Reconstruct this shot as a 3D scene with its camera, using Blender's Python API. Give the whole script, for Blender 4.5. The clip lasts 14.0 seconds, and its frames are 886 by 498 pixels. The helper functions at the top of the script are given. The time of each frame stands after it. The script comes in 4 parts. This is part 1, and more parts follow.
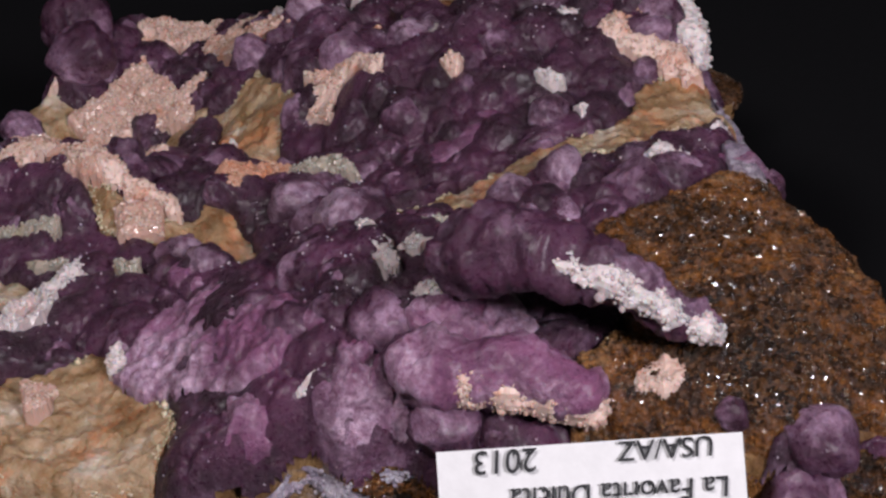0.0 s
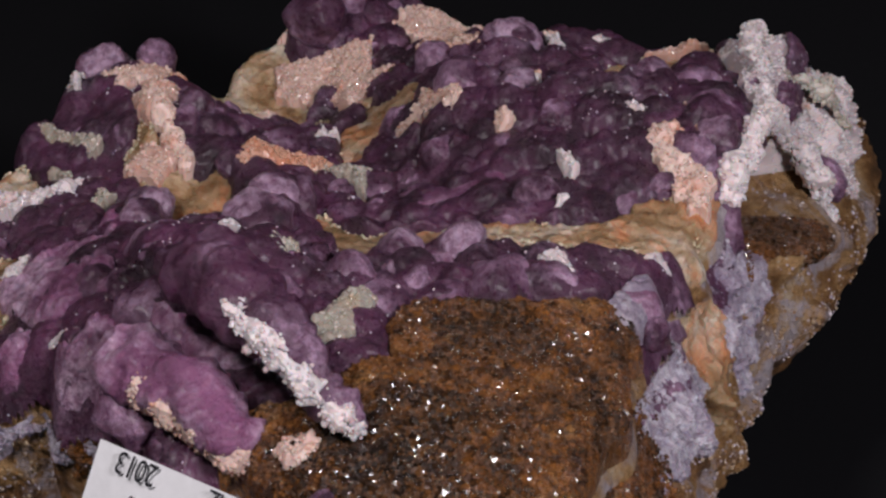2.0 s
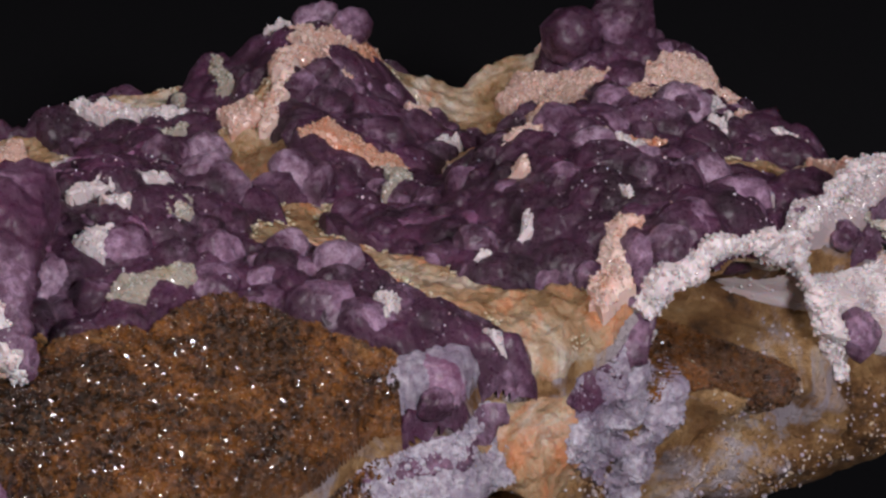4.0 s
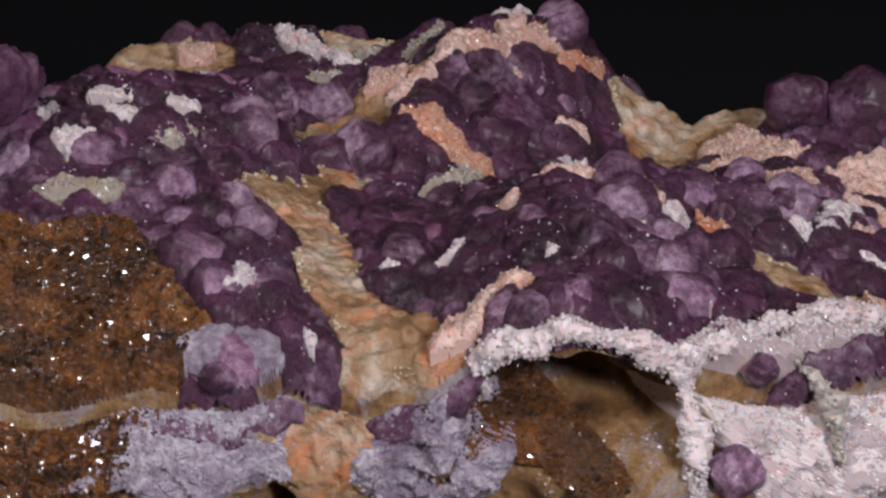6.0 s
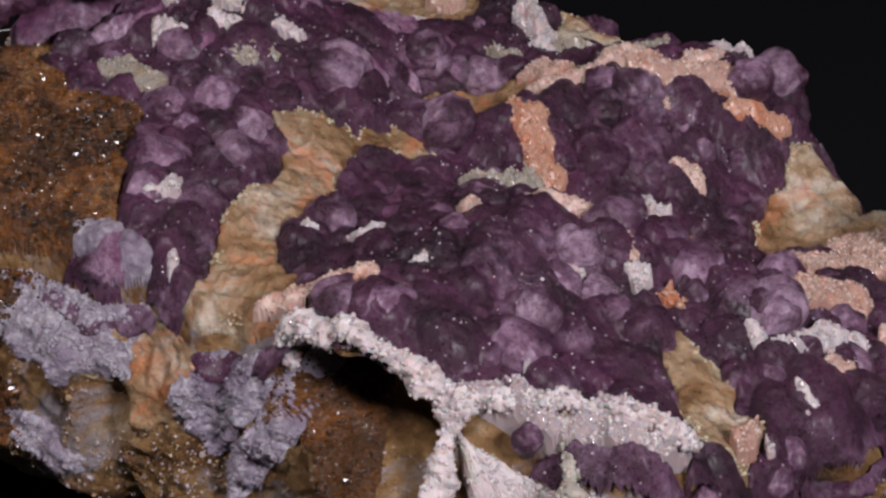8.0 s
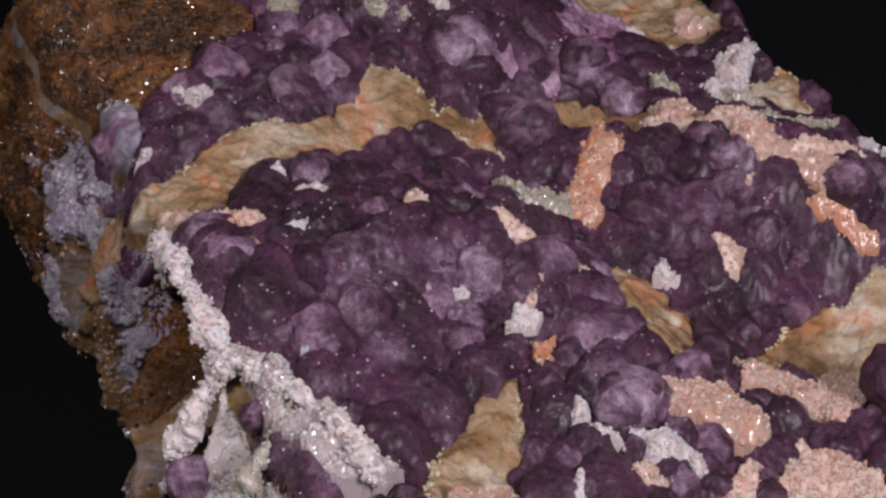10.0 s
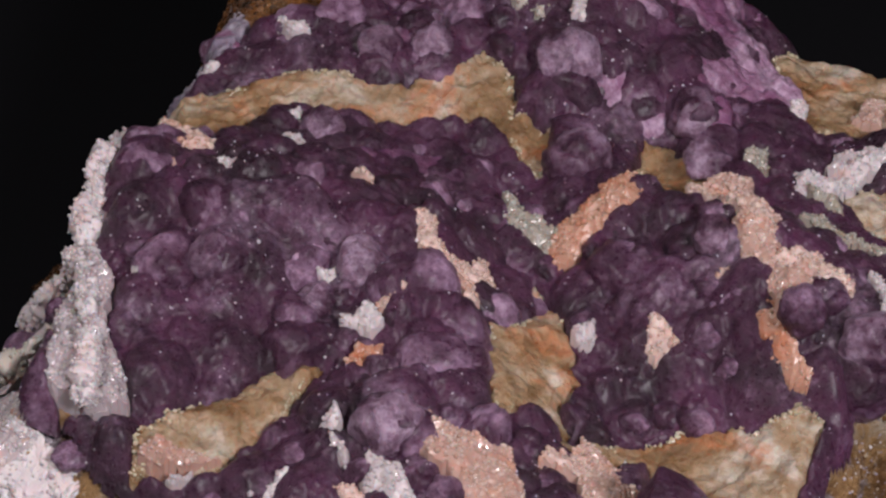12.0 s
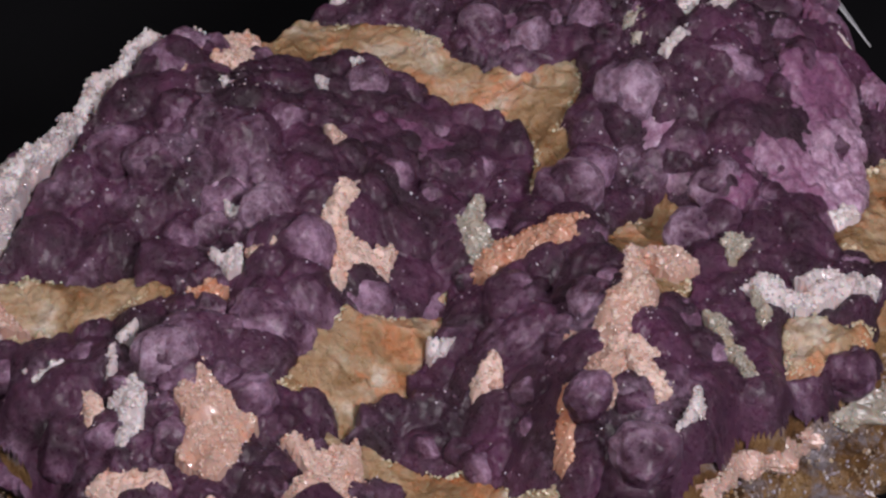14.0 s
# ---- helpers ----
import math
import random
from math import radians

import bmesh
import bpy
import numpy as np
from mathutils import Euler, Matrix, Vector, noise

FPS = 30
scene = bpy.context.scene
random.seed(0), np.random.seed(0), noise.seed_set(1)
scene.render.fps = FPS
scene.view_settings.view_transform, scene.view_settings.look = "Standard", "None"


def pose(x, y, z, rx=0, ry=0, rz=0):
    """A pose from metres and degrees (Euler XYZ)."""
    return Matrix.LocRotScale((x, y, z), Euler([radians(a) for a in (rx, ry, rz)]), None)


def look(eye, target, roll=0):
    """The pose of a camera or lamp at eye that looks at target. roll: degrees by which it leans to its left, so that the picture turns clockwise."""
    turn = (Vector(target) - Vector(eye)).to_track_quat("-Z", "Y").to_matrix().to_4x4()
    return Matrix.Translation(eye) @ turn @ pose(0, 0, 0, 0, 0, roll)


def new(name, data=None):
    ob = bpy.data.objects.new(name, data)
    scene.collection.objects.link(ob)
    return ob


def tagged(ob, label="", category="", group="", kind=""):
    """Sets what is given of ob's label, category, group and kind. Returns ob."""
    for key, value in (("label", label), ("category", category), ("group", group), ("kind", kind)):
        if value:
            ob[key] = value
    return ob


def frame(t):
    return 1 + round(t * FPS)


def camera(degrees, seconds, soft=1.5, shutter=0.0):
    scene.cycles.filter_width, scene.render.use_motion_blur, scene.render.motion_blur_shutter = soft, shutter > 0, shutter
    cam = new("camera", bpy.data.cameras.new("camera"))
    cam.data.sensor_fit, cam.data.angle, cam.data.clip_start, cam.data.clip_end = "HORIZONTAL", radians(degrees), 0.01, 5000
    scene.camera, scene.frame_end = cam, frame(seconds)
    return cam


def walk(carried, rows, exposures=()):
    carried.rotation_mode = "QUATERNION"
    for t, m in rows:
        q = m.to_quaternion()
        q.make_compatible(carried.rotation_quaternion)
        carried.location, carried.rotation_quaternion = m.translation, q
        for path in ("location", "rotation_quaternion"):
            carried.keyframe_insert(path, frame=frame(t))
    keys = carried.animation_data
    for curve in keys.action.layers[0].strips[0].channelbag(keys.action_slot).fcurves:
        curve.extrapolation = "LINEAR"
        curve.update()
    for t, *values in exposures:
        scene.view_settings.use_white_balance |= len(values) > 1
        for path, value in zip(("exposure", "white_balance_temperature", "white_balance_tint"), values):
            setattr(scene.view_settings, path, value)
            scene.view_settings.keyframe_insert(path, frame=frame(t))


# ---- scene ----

FOV = 19.89
cam = camera(FOV, 14.0, soft=2.5)

# hand-held camera, drifting a little in front of the turntable
walk(cam, [
    (0, pose(-0.00069, -0.25154, 0.16418, 55.30, 4.62, -3.19)),
    (0.5, pose(-0.00127, -0.25231, 0.16238, 55.94, 4.27, -2.88)),
    (1, pose(-0.00178, -0.25300, 0.16164, 56.54, 3.90, -2.57)),
    (1.5, pose(-0.00230, -0.25366, 0.16096, 56.91, 3.58, -2.33)),
    (2, pose(-0.00257, -0.25424, 0.16097, 57.25, 3.28, -2.11)),
    (2.5, pose(-0.00281, -0.25455, 0.16094, 57.44, 3.05, -1.94)),
    (4.8, pose(-0.00279, -0.25488, 0.15679, 58.91, 3.27, -1.97)),
    (5.5, pose(-0.00235, -0.25457, 0.15739, 58.88, 2.83, -1.71)),
    (6, pose(-0.00224, -0.25456, 0.15815, 58.84, 2.48, -1.50)),
    (6.5, pose(-0.00191, -0.25462, 0.15872, 58.79, 2.29, -1.39)),
    (7, pose(-0.00138, -0.25514, 0.15887, 58.80, 2.18, -1.32)),
    (7.5, pose(-0.00094, -0.25582, 0.15859, 58.84, 1.99, -1.21)),
    (8.2, pose(-0.00008, -0.25548, 0.15824, 58.71, 1.70, -1.04)),
    (10.3, pose(0.00220, -0.25441, 0.15636, 58.71, 0.45, -0.27)),
    (11, pose(0.00307, -0.25316, 0.15578, 58.61, 0.23, -0.14)),
    (11.5, pose(0.00369, -0.25273, 0.15575, 58.42, -0.09, 0.06)),
    (12, pose(0.00418, -0.25237, 0.15626, 58.26, -0.32, 0.20)),
    (12.5, pose(0.00481, -0.25206, 0.15722, 57.95, -0.52, 0.33)),
    (13, pose(0.00537, -0.25148, 0.15926, 57.40, -0.77, 0.49)),
    (13.5, pose(0.00572, -0.25130, 0.16231, 56.71, -0.87, 0.57)),
    (14, pose(0.00608, -0.25076, 0.16538, 55.97, -0.70, 0.47)),
])

# ---- light: a dark studio with softbox lamps over the turntable ----
world = bpy.data.worlds.new("studio")
world.use_nodes = True
world.node_tree.nodes["Background"].inputs[0].default_value = (0.9, 0.95, 1.0, 1)
world.node_tree.nodes["Background"].inputs[1].default_value = 0.012
scene.world = world


def softbox(name, eye, target, size, watts, color):
    lamp = bpy.data.lights.new(name, "AREA")
    lamp.shape, lamp.size, lamp.size_y, lamp.energy, lamp.color = "RECTANGLE", size[0], size[1], watts, color
    ob = new(name, lamp)
    ob.matrix_world = look(eye, target)
    return ob


softbox("key_softbox", (-0.16, -0.19, 0.39), (0, 0, 0), (0.07, 0.06), 1.05, (1.0, 0.93, 0.95))
softbox("fill_softbox", (0.19, -0.33, 0.25), (0, 0, 0), (0.07, 0.07), 1.5, (0.99, 0.93, 0.99))

# ---- materials ----


class Nodes:
    """A short way to chain shader nodes."""

    def __init__(self, name):
        self.mat = bpy.data.materials.new(name)
        self.mat.use_nodes = True
        self.tree = self.mat.node_tree
        self.bsdf = self.tree.nodes["Principled BSDF"]
        self.coord = self.tree.nodes.new("ShaderNodeTexCoord").outputs["Object"]

    def put(self, socket, value):
        if isinstance(value, bpy.types.NodeSocket):
            self.tree.links.new(value, socket)
        else:
            socket.default_value = value

    def scaled(self, source, factors):
        n = self.tree.nodes.new("ShaderNodeMapping")
        self.put(n.inputs["Vector"], source)
        n.inputs["Scale"].default_value = factors
        return n.outputs[0]

    def noise(self, scale, detail=4, rough=0.6, vector=None, distort=0.0):
        n = self.tree.nodes.new("ShaderNodeTexNoise")
        self.put(n.inputs["Vector"], vector or self.coord)
        for key, value in (("Scale", scale), ("Detail", detail), ("Roughness", rough), ("Distortion", distort)):
            n.inputs[key].default_value = value
        return n.outputs["Fac"]

    def voronoi(self, scale, output="Distance", feature="F1", vector=None):
        n = self.tree.nodes.new("ShaderNodeTexVoronoi")
        n.feature = feature
        self.put(n.inputs["Vector"], vector or self.coord)
        n.inputs["Scale"].default_value = scale
        return n.outputs[output]

    def ramp(self, fac, stops):
        n = self.tree.nodes.new("ShaderNodeValToRGB")
        self.put(n.inputs[0], fac)
        els = n.color_ramp.elements
        while len(els) < len(stops):
            els.new(0.5)
        for e, (p, c) in zip(els, stops):
            e.position, e.color = p, (*c, 1) if len(c) == 3 else c
        return n.outputs[0]

    def mix(self, fac, a, b, blend="MIX"):
        n = self.tree.nodes.new("ShaderNodeMix")
        n.data_type, n.blend_type = "RGBA", blend
        self.put(n.inputs["Factor"], fac)
        for s, value in ((n.inputs[6], a), (n.inputs[7], b)):
            self.put(s, (*value, 1) if isinstance(value, tuple) and len(value) == 3 else value)
        return n.outputs[2]

    def math(self, op, a, b=0.0):
        n = self.tree.nodes.new("ShaderNodeMath")
        n.operation = op
        self.put(n.inputs[0], a), self.put(n.inputs[1], b)
        return n.outputs[0]

    def chance(self):
        return self.tree.nodes.new("ShaderNodeObjectInfo").outputs["Random"]

    def island(self):
        return self.tree.nodes.new("ShaderNodeNewGeometry").outputs["Random Per Island"]

    def bump(self, height, strength, distance, below=None):
        n = self.tree.nodes.new("ShaderNodeBump")
        n.inputs["Strength"].default_value, n.inputs["Distance"].default_value = strength, distance
        self.put(n.inputs["Height"], height)
        if below is not None:
            self.put(n.inputs["Normal"], below)
        return n.outputs[0]

    def done(self, color, rough=0.5, normal=None, **more):
        self.put(self.bsdf.inputs["Base Color"], (*color, 1) if isinstance(color, tuple) else color)
        self.put(self.bsdf.inputs["Roughness"], rough)
        if normal is not None:
            self.put(self.bsdf.inputs["Normal"], normal)
        for key, value in more.items():
            self.put(self.bsdf.inputs[key.replace("_", " ")], value)
        return self.mat


BW = ((0.0, (0, 0, 0)), (1.0, (1, 1, 1)))


def fluorite(name, deep, mid, frost, frosted, coord_scale=1.0):
    """Purple fluorite with a pale frosting in places; coord_scale 1 for meshes in metres."""
    n = Nodes(name)
    k = coord_scale
    base = n.mix(n.ramp(n.noise(120 * k, 5, 0.6), ((0.36, (0, 0, 0)), (0.64, (1, 1, 1)))), deep, mid)
    base = n.mix(n.math("MULTIPLY", n.chance(), 0.6), base, mid)
    veil = n.ramp(n.math("ADD", n.noise(70 * k, 7, 0.72), n.math("MULTIPLY", n.chance(), 0.1)),
                  ((frosted, (0, 0, 0)), (frosted + 0.16, (1, 1, 1))))
    flecks = n.ramp(n.noise(900 * k, 4, 0.7), ((0.4, (0.25,) * 3), (0.62, (1, 1, 1))))
    base = n.mix(n.math("MULTIPLY", n.math("MULTIPLY", veil, flecks), 0.8), base, frost)
    cracks = n.ramp(n.noise(380 * k, 7, 0.75, distort=1.3), ((0.38, (1, 1, 1)), (0.48, (0, 0, 0))))
    base = n.mix(n.math("MULTIPLY", cracks, 0.35), base, deep)
    dust = n.ramp(n.noise(1500 * k, 5, 0.75), ((0.56, (0, 0, 0)), (0.66, (1, 1, 1))))
    base = n.mix(n.math("MULTIPLY", dust, 0.14), base, frost)
    grit = n.noise(3200 * k, 3, 0.75)
    normal = n.bump(grit, 0.45, 0.0003, n.bump(n.noise(450 * k, 7, 0.7), 0.7, 0.0016))
    rough = n.ramp(n.noise(2200 * k, 3), ((0.38, (0.2,) * 3), (0.54, (0.56,) * 3)))
    return n.done(base, rough, normal, Specular_IOR_Level=0.5, Coat_Weight=0.22, Coat_Roughness=0.32, Subsurface_Weight=0.1, Subsurface_Scale=0.0012)


def druse(name, dark, pale, tint, tinted=0.55):
    """Sugary quartz crystals, a little different from grain to grain."""
    n = Nodes(name)
    base = n.mix(n.island(), dark, pale)
    spots = n.ramp(n.noise(230, 4, 0.65), ((tinted, (0, 0, 0)), (tinted + 0.14, (1, 1, 1))))
    base = n.mix(n.math("MULTIPLY", spots, 0.8), base, tint)
    base = n.mix(n.ramp(n.noise(420, 5, 0.7), ((0.4, (0.3,) * 3), (0.6, (0, 0, 0)))), base, dark)
    normal = n.bump(n.noise(3000, 2), 0.25, 0.0002)
    return n.done(base, n.ramp(n.island(), ((0.2, (0.08,) * 3), (0.6, (0.45,) * 3))), normal, Specular_IOR_Level=0.6, Subsurface_Weight=0.25, Subsurface_Scale=0.0012)


PURPLE = ((0.014, 0.004, 0.0095), (0.092, 0.023, 0.065), (0.47, 0.3, 0.44))
purple = fluorite("purple_fluorite", *PURPLE, 0.56)
purple_unit = fluorite("purple_fluorite_ball", *PURPLE, 0.52, 0.003)
frosted_unit = fluorite("frosted_fluorite_ball", (0.02, 0.006, 0.014), (0.13, 0.036, 0.093), (0.5, 0.36, 0.48), 0.46, 0.003)
frosted = fluorite("frosted_fluorite", (0.05, 0.0145, 0.036), (0.24, 0.082, 0.18), (0.7, 0.5, 0.66), 0.51)
lilac = fluorite("lilac_fluorite", (0.12, 0.075, 0.13), (0.27, 0.21, 0.29), (0.66, 0.62, 0.68), 0.44)
pink_druse = druse("pink_quartz_druse", (0.44, 0.27, 0.22), (0.68, 0.49, 0.43), (0.58, 0.26, 0.17))
salmon_druse = druse("salmon_quartz_druse", (0.42, 0.20, 0.13), (0.62, 0.38, 0.29), (0.52, 0.16, 0.07), 0.5)
white_druse = druse("white_quartz_druse", (0.40, 0.33, 0.34), (0.70, 0.61, 0.61), (0.64, 0.42, 0.38), 0.58)
cream_druse = druse("cream_quartz_druse", (0.42, 0.33, 0.22), (0.70, 0.60, 0.46), (0.55, 0.40, 0.24))
grey_druse = druse("grey_quartz_druse", (0.28, 0.24, 0.20), (0.48, 0.43, 0.38), (0.36, 0.28, 0.18))


frost_druse = druse("lilac_frost", (0.30, 0.19, 0.26), (0.75, 0.66, 0.70), (0.66, 0.56, 0.64), 0.5)


def tan_quartz():
    n = Nodes("tan_chalcedony")
    base = n.ramp(n.noise(95, 6, 0.6, distort=1.0), ((0.33, (0.17, 0.09, 0.038)), (0.43, (0.32, 0.19, 0.095)), (0.54, (0.44, 0.31, 0.2)), (0.65, (0.63, 0.54, 0.45))))
    base = n.mix(n.math("MULTIPLY", n.ramp(n.noise(500, 6, 0.7), ((0.42, (1, 1, 1)), (0.56, (0, 0, 0)))), 0.35), base, (0.2, 0.12, 0.06))
    rust = n.ramp(n.noise(75, 8, 0.72, distort=0.6), ((0.53, (0, 0, 0)), (0.62, (1, 1, 1))))
    base = n.mix(n.math("MULTIPLY", rust, 0.65), base, (0.58, 0.2, 0.08))
    normal = n.bump(n.noise(1500, 4, 0.7), 0.5, 0.0004, n.bump(n.voronoi(420), 0.6, 0.0012, n.bump(n.noise(260, 6, 0.7), 0.8, 0.002)))
    return n.done(base, n.ramp(n.noise(900, 2), ((0.35, (0.2,) * 3), (0.6, (0.55,) * 3))), normal, Subsurface_Weight=0.3, Subsurface_Scale=0.002)


def brown_block():
    n = Nodes("brown_sparkling_quartz")
    base = n.ramp(n.noise(48, 9, 0.74, distort=0.7), ((0.38, (0.02, 0.011, 0.005)), (0.47, (0.075, 0.032, 0.01)), (0.55, (0.27, 0.10, 0.024)), (0.66, (0.46, 0.25, 0.1))))
    # near-black gaps between the glints, painted into the colour by noise
    dark_gaps = n.ramp(n.noise(650, 6, 0.75, distort=0.8), ((0.42, (1, 1, 1)), (0.56, (0, 0, 0))))
    base = n.mix(n.math("MULTIPLY", dark_gaps, 0.85), base, (0.012, 0.006, 0.003))
    clear = n.ramp(n.island(), ((0.55, (0, 0, 0)), (0.9, (1, 1, 1))))
    base = n.mix(n.math("MULTIPLY", clear, 0.3), base, (0.42, 0.18, 0.06))
    normal = n.bump(n.noise(1500, 5, 0.7), 0.5, 0.0004, n.bump(n.noise(420, 6, 0.7), 1.0, 0.0024))
    return n.done(base, n.ramp(n.noise(1100, 2), ((0.4, (0.07,) * 3), (0.6, (0.4,) * 3))), normal, Specular_IOR_Level=0.8, Coat_Weight=0.6, Coat_Roughness=0.07)


def wall_grit():
    n = Nodes("crystal_grit")
    tone = n.ramp(n.math("ADD", n.math("MULTIPLY", n.island(), 0.45), n.math("MULTIPLY", n.noise(85, 5, 0.65), 0.75)),
                  ((0.3, (0.05, 0.025, 0.01)), (0.5, (0.3, 0.16, 0.06)), (0.62, (0.45, 0.36, 0.26)), (0.74, (0.36, 0.3, 0.38)), (0.9, (0.7, 0.66, 0.66))))
    return n.done(tone, 0.28, n.bump(n.noise(3000, 2), 0.2, 0.0002))


def matrix_rock():
    n = Nodes("vein_rock")
    soil = n.ramp(n.noise(105, 9, 0.72), ((0.36, (0.05, 0.024, 0.01)), (0.46, (0.23, 0.11, 0.038)), (0.57, (0.44, 0.26, 0.11)), (0.68, (0.6, 0.5, 0.38))))
    veil = n.ramp(n.noise(60, 8, 0.74, distort=0.7), ((0.52, (0, 0, 0)), (0.6, (1, 1, 1))))
    base = n.mix(n.math("MULTIPLY", veil, 0.9), soil, n.mix(n.noise(240, 6, 0.7), (0.2, 0.15, 0.22), (0.62, 0.58, 0.6)))
    normal = n.bump(n.noise(1300, 5, 0.7), 0.8, 0.0007, n.bump(n.noise(260, 7, 0.72), 0.9, 0.0035))
    return n.done(base, 0.45, normal)


def plain(name, color, rough, scale=400):
    n = Nodes(name)
    base = n.mix(n.noise(scale, 5), tuple(c * 0.85 for c in color), tuple(min(1, c * 1.1) for c in color))
    return n.done(base, rough, n.bump(n.noise(scale * 4, 3), 0.15, 0.0002))


tan_mat, brown_mat, rock_mat, grit_mat = tan_quartz(), brown_block(), matrix_rock(), wall_grit()
paper_mat = plain("label_paper", (0.80, 0.80, 0.82), 0.6)
ink_mat = plain("black_ink", (0.02, 0.02, 0.025), 0.5)
cloth_mat = plain("black_velvet", (0.008, 0.008, 0.009), 1.0, 900)
cloth_mat.node_tree.nodes["Principled BSDF"].inputs["Specular IOR Level"].default_value = 0.02

# ---- the lie of the specimen's top face, in millimetres ----
MM = 0.001
BOTTOM = -40.0
HEIGHTS = [
    (-0.6, -0.1, 4.2, 4.3, -8.6, 5.7, -4.7, -3.3, 2.8, 2.4),
    (0.7, -0.0, -2.2, -1.4, -2.2, 9.0, -11.3, -0.3, -3.2, -2.1),
    (0.0, -1.2, -3.8, 3.0, 1.1, -0.4, -5.8, 1.7, -4.9, -6.9),
    (-4.1, 5.2, 6.8, 3.2, -3.0, -2.1, 1.9, 1.5, 3.2, -4.4),
    (-3.5, 1.4, 3.1, -0.6, -1.3, 2.3, 4.0, -5.5, -4.1, -3.9),
    (3.3, 2.4, -1.5, 5.0, 2.8, -3.8, 6.8, -0.1, 3.0, 0.4),
    (-0.6, 6.7, 2.9, -1.5, 2.9, -1.8, 3.9, -5.3, 1.7, 1.0),
]
GX, GY, SPREAD = np.arange(-57, 34, 15.0), np.arange(-73.5, 62, 15.0), 13.5
RIM = [(45, -49), (41.5, -38), (37, -28), (35, -15), (33, -3), (31.5, 8), (30.5, 16), (27, 28), (26, 38), (23, 46), (17, 52.5), (0, 52),
       (-15, 54), (-30, 55.5), (-42, 56), (-49, 42), (-54, 26), (-57, 10), (-59, -1.5), (-56, -15), (-54, -29), (-52, -41), (-50, -52),
       (-41, -58), (-28, -58), (-16, -59), (-3, -63), (15, -66), (31, -70), (44, -63)]
MID = (-7.0, -6.0)
# single knolls and dips: x, y, height and spread
KNOLLS = [(-24, -8.5, 2.2, 3.5), (-40, -5, 3.2, 4), (-6.5, 9.6, 2.4, 3), (-17.5, 5, -3.0, 4), (0.5, 20.7, -2.6, 4), (-11.4, 21.2, 2.2, 4),
          (-21.7, -22.7, -4.6, 4.5), (-7.8, 27.4, -3.0, 4), (-34, 9.4, 1.5, 3), (-26.7, -17.5, -2.2, 4),
          (-48, 6, 3.4, 4.5), (29.5, 14, 2.4, 5), (-50, -42, -2.5, 8)]


def lattice(ix, iy, iz, seed):
    v = np.sin(ix * 127.1 + iy * 311.7 + iz * 74.7 + seed * 53.3) * 43758.5453
    return v - np.floor(v)


def grain(x, y, z, scale, seed=0, octaves=4):
    """Value noise from -1 to 1 at points in millimetres; scale: size of the largest features."""
    x, y, z = (np.asarray(a, float) / scale for a in (x, y, z))
    total, size, norm = 0.0, 1.0, 0.0
    for o in range(octaves):
        cell = [np.floor(a) for a in (x, y, z)]
        u, v, w = (3 * (a - c) ** 2 - 2 * (a - c) ** 3 for a, c in zip((x, y, z), cell))
        val = 0.0
        for dx in (0, 1):
            for dy in (0, 1):
                for dz in (0, 1):
                    weight = (u if dx else 1 - u) * (v if dy else 1 - v) * (w if dz else 1 - w)
                    val = val + weight * lattice(cell[0] + dx, cell[1] + dy, cell[2] + dz, seed + o)
        total, norm = total + size * (2 * val - 1), norm + size
        x, y, z, size = x * 2.03, y * 2.03, z * 2.03, size * 0.55
    return total / norm


def top(x, y):
    """Height of the crystal crust over the plan."""
    x, y = np.asarray(x, float), np.asarray(y, float)
    z = np.full(np.broadcast(x, y).shape, 7.5)
    for gx, row in zip(GX, HEIGHTS):
        for gy, h in zip(GY, row):
            z = z + h * np.exp(-((x - gx) ** 2 + (y - gy) ** 2) / (2 * SPREAD ** 2))
    for kx, ky, h, spread in KNOLLS:
        z = z + h * np.exp(-((x - kx) ** 2 + (y - ky) ** 2) / (2 * spread ** 2))
    return z


RIM_A = np.array([math.atan2(y - MID[1], x - MID[0]) for x, y in RIM])
RIM_R = np.array([math.hypot(x - MID[0], y - MID[1]) for x, y in RIM])
ORDER = np.argsort(RIM_A)


def rim(angle):
    uneven = 1 + 0.014 * np.sin(13 * angle + 1) + 0.013 * np.sin(23 * angle + 2) + 0.011 * np.sin(41 * angle + 0.5)
    return uneven * np.interp(np.mod(angle + math.pi, 2 * math.pi) - math.pi, RIM_A[ORDER], RIM_R[ORDER], period=2 * math.pi)


def reach(x, y):
    """1 on the rim, less inside it."""
    return np.hypot(x - MID[0], y - MID[1]) / rim(np.arctan2(y - MID[1], x - MID[0]))


def drop(x, y):
    """How far the face rounds off towards the rim."""
    turn = np.mod(np.arctan2(y - MID[1], x - MID[0]) - radians(28) + math.pi, 2 * math.pi) - math.pi
    return (4.0 - 3.6 * np.exp(-(turn / 0.3) ** 4)) * np.clip((reach(x, y) - 0.93) / 0.07, 0, 2.2) ** 2


def floor_of(x, y):
    """Height of the bare rock under the crust."""
    return top(x, y) - 1.7 + 0.7 * grain(x, y, 0, 6, 3) - drop(x, y)


# hollows in the wall: degrees round the rock, millimetres below the rim, size, depth
HOLLOWS = [(31, 5.0, 6.4, 26.0), (23, 4.5, 3.8, 18.0), (39, 4.0, 4.5, 18.0), (-11, 12, 2.6, 6.0), (30, 19, 4.0, 4.0), (56, 12, 3.5, 5.0), (66, 12, 5.0, 4.0), (-86, 8, 4.0, 5.0)]


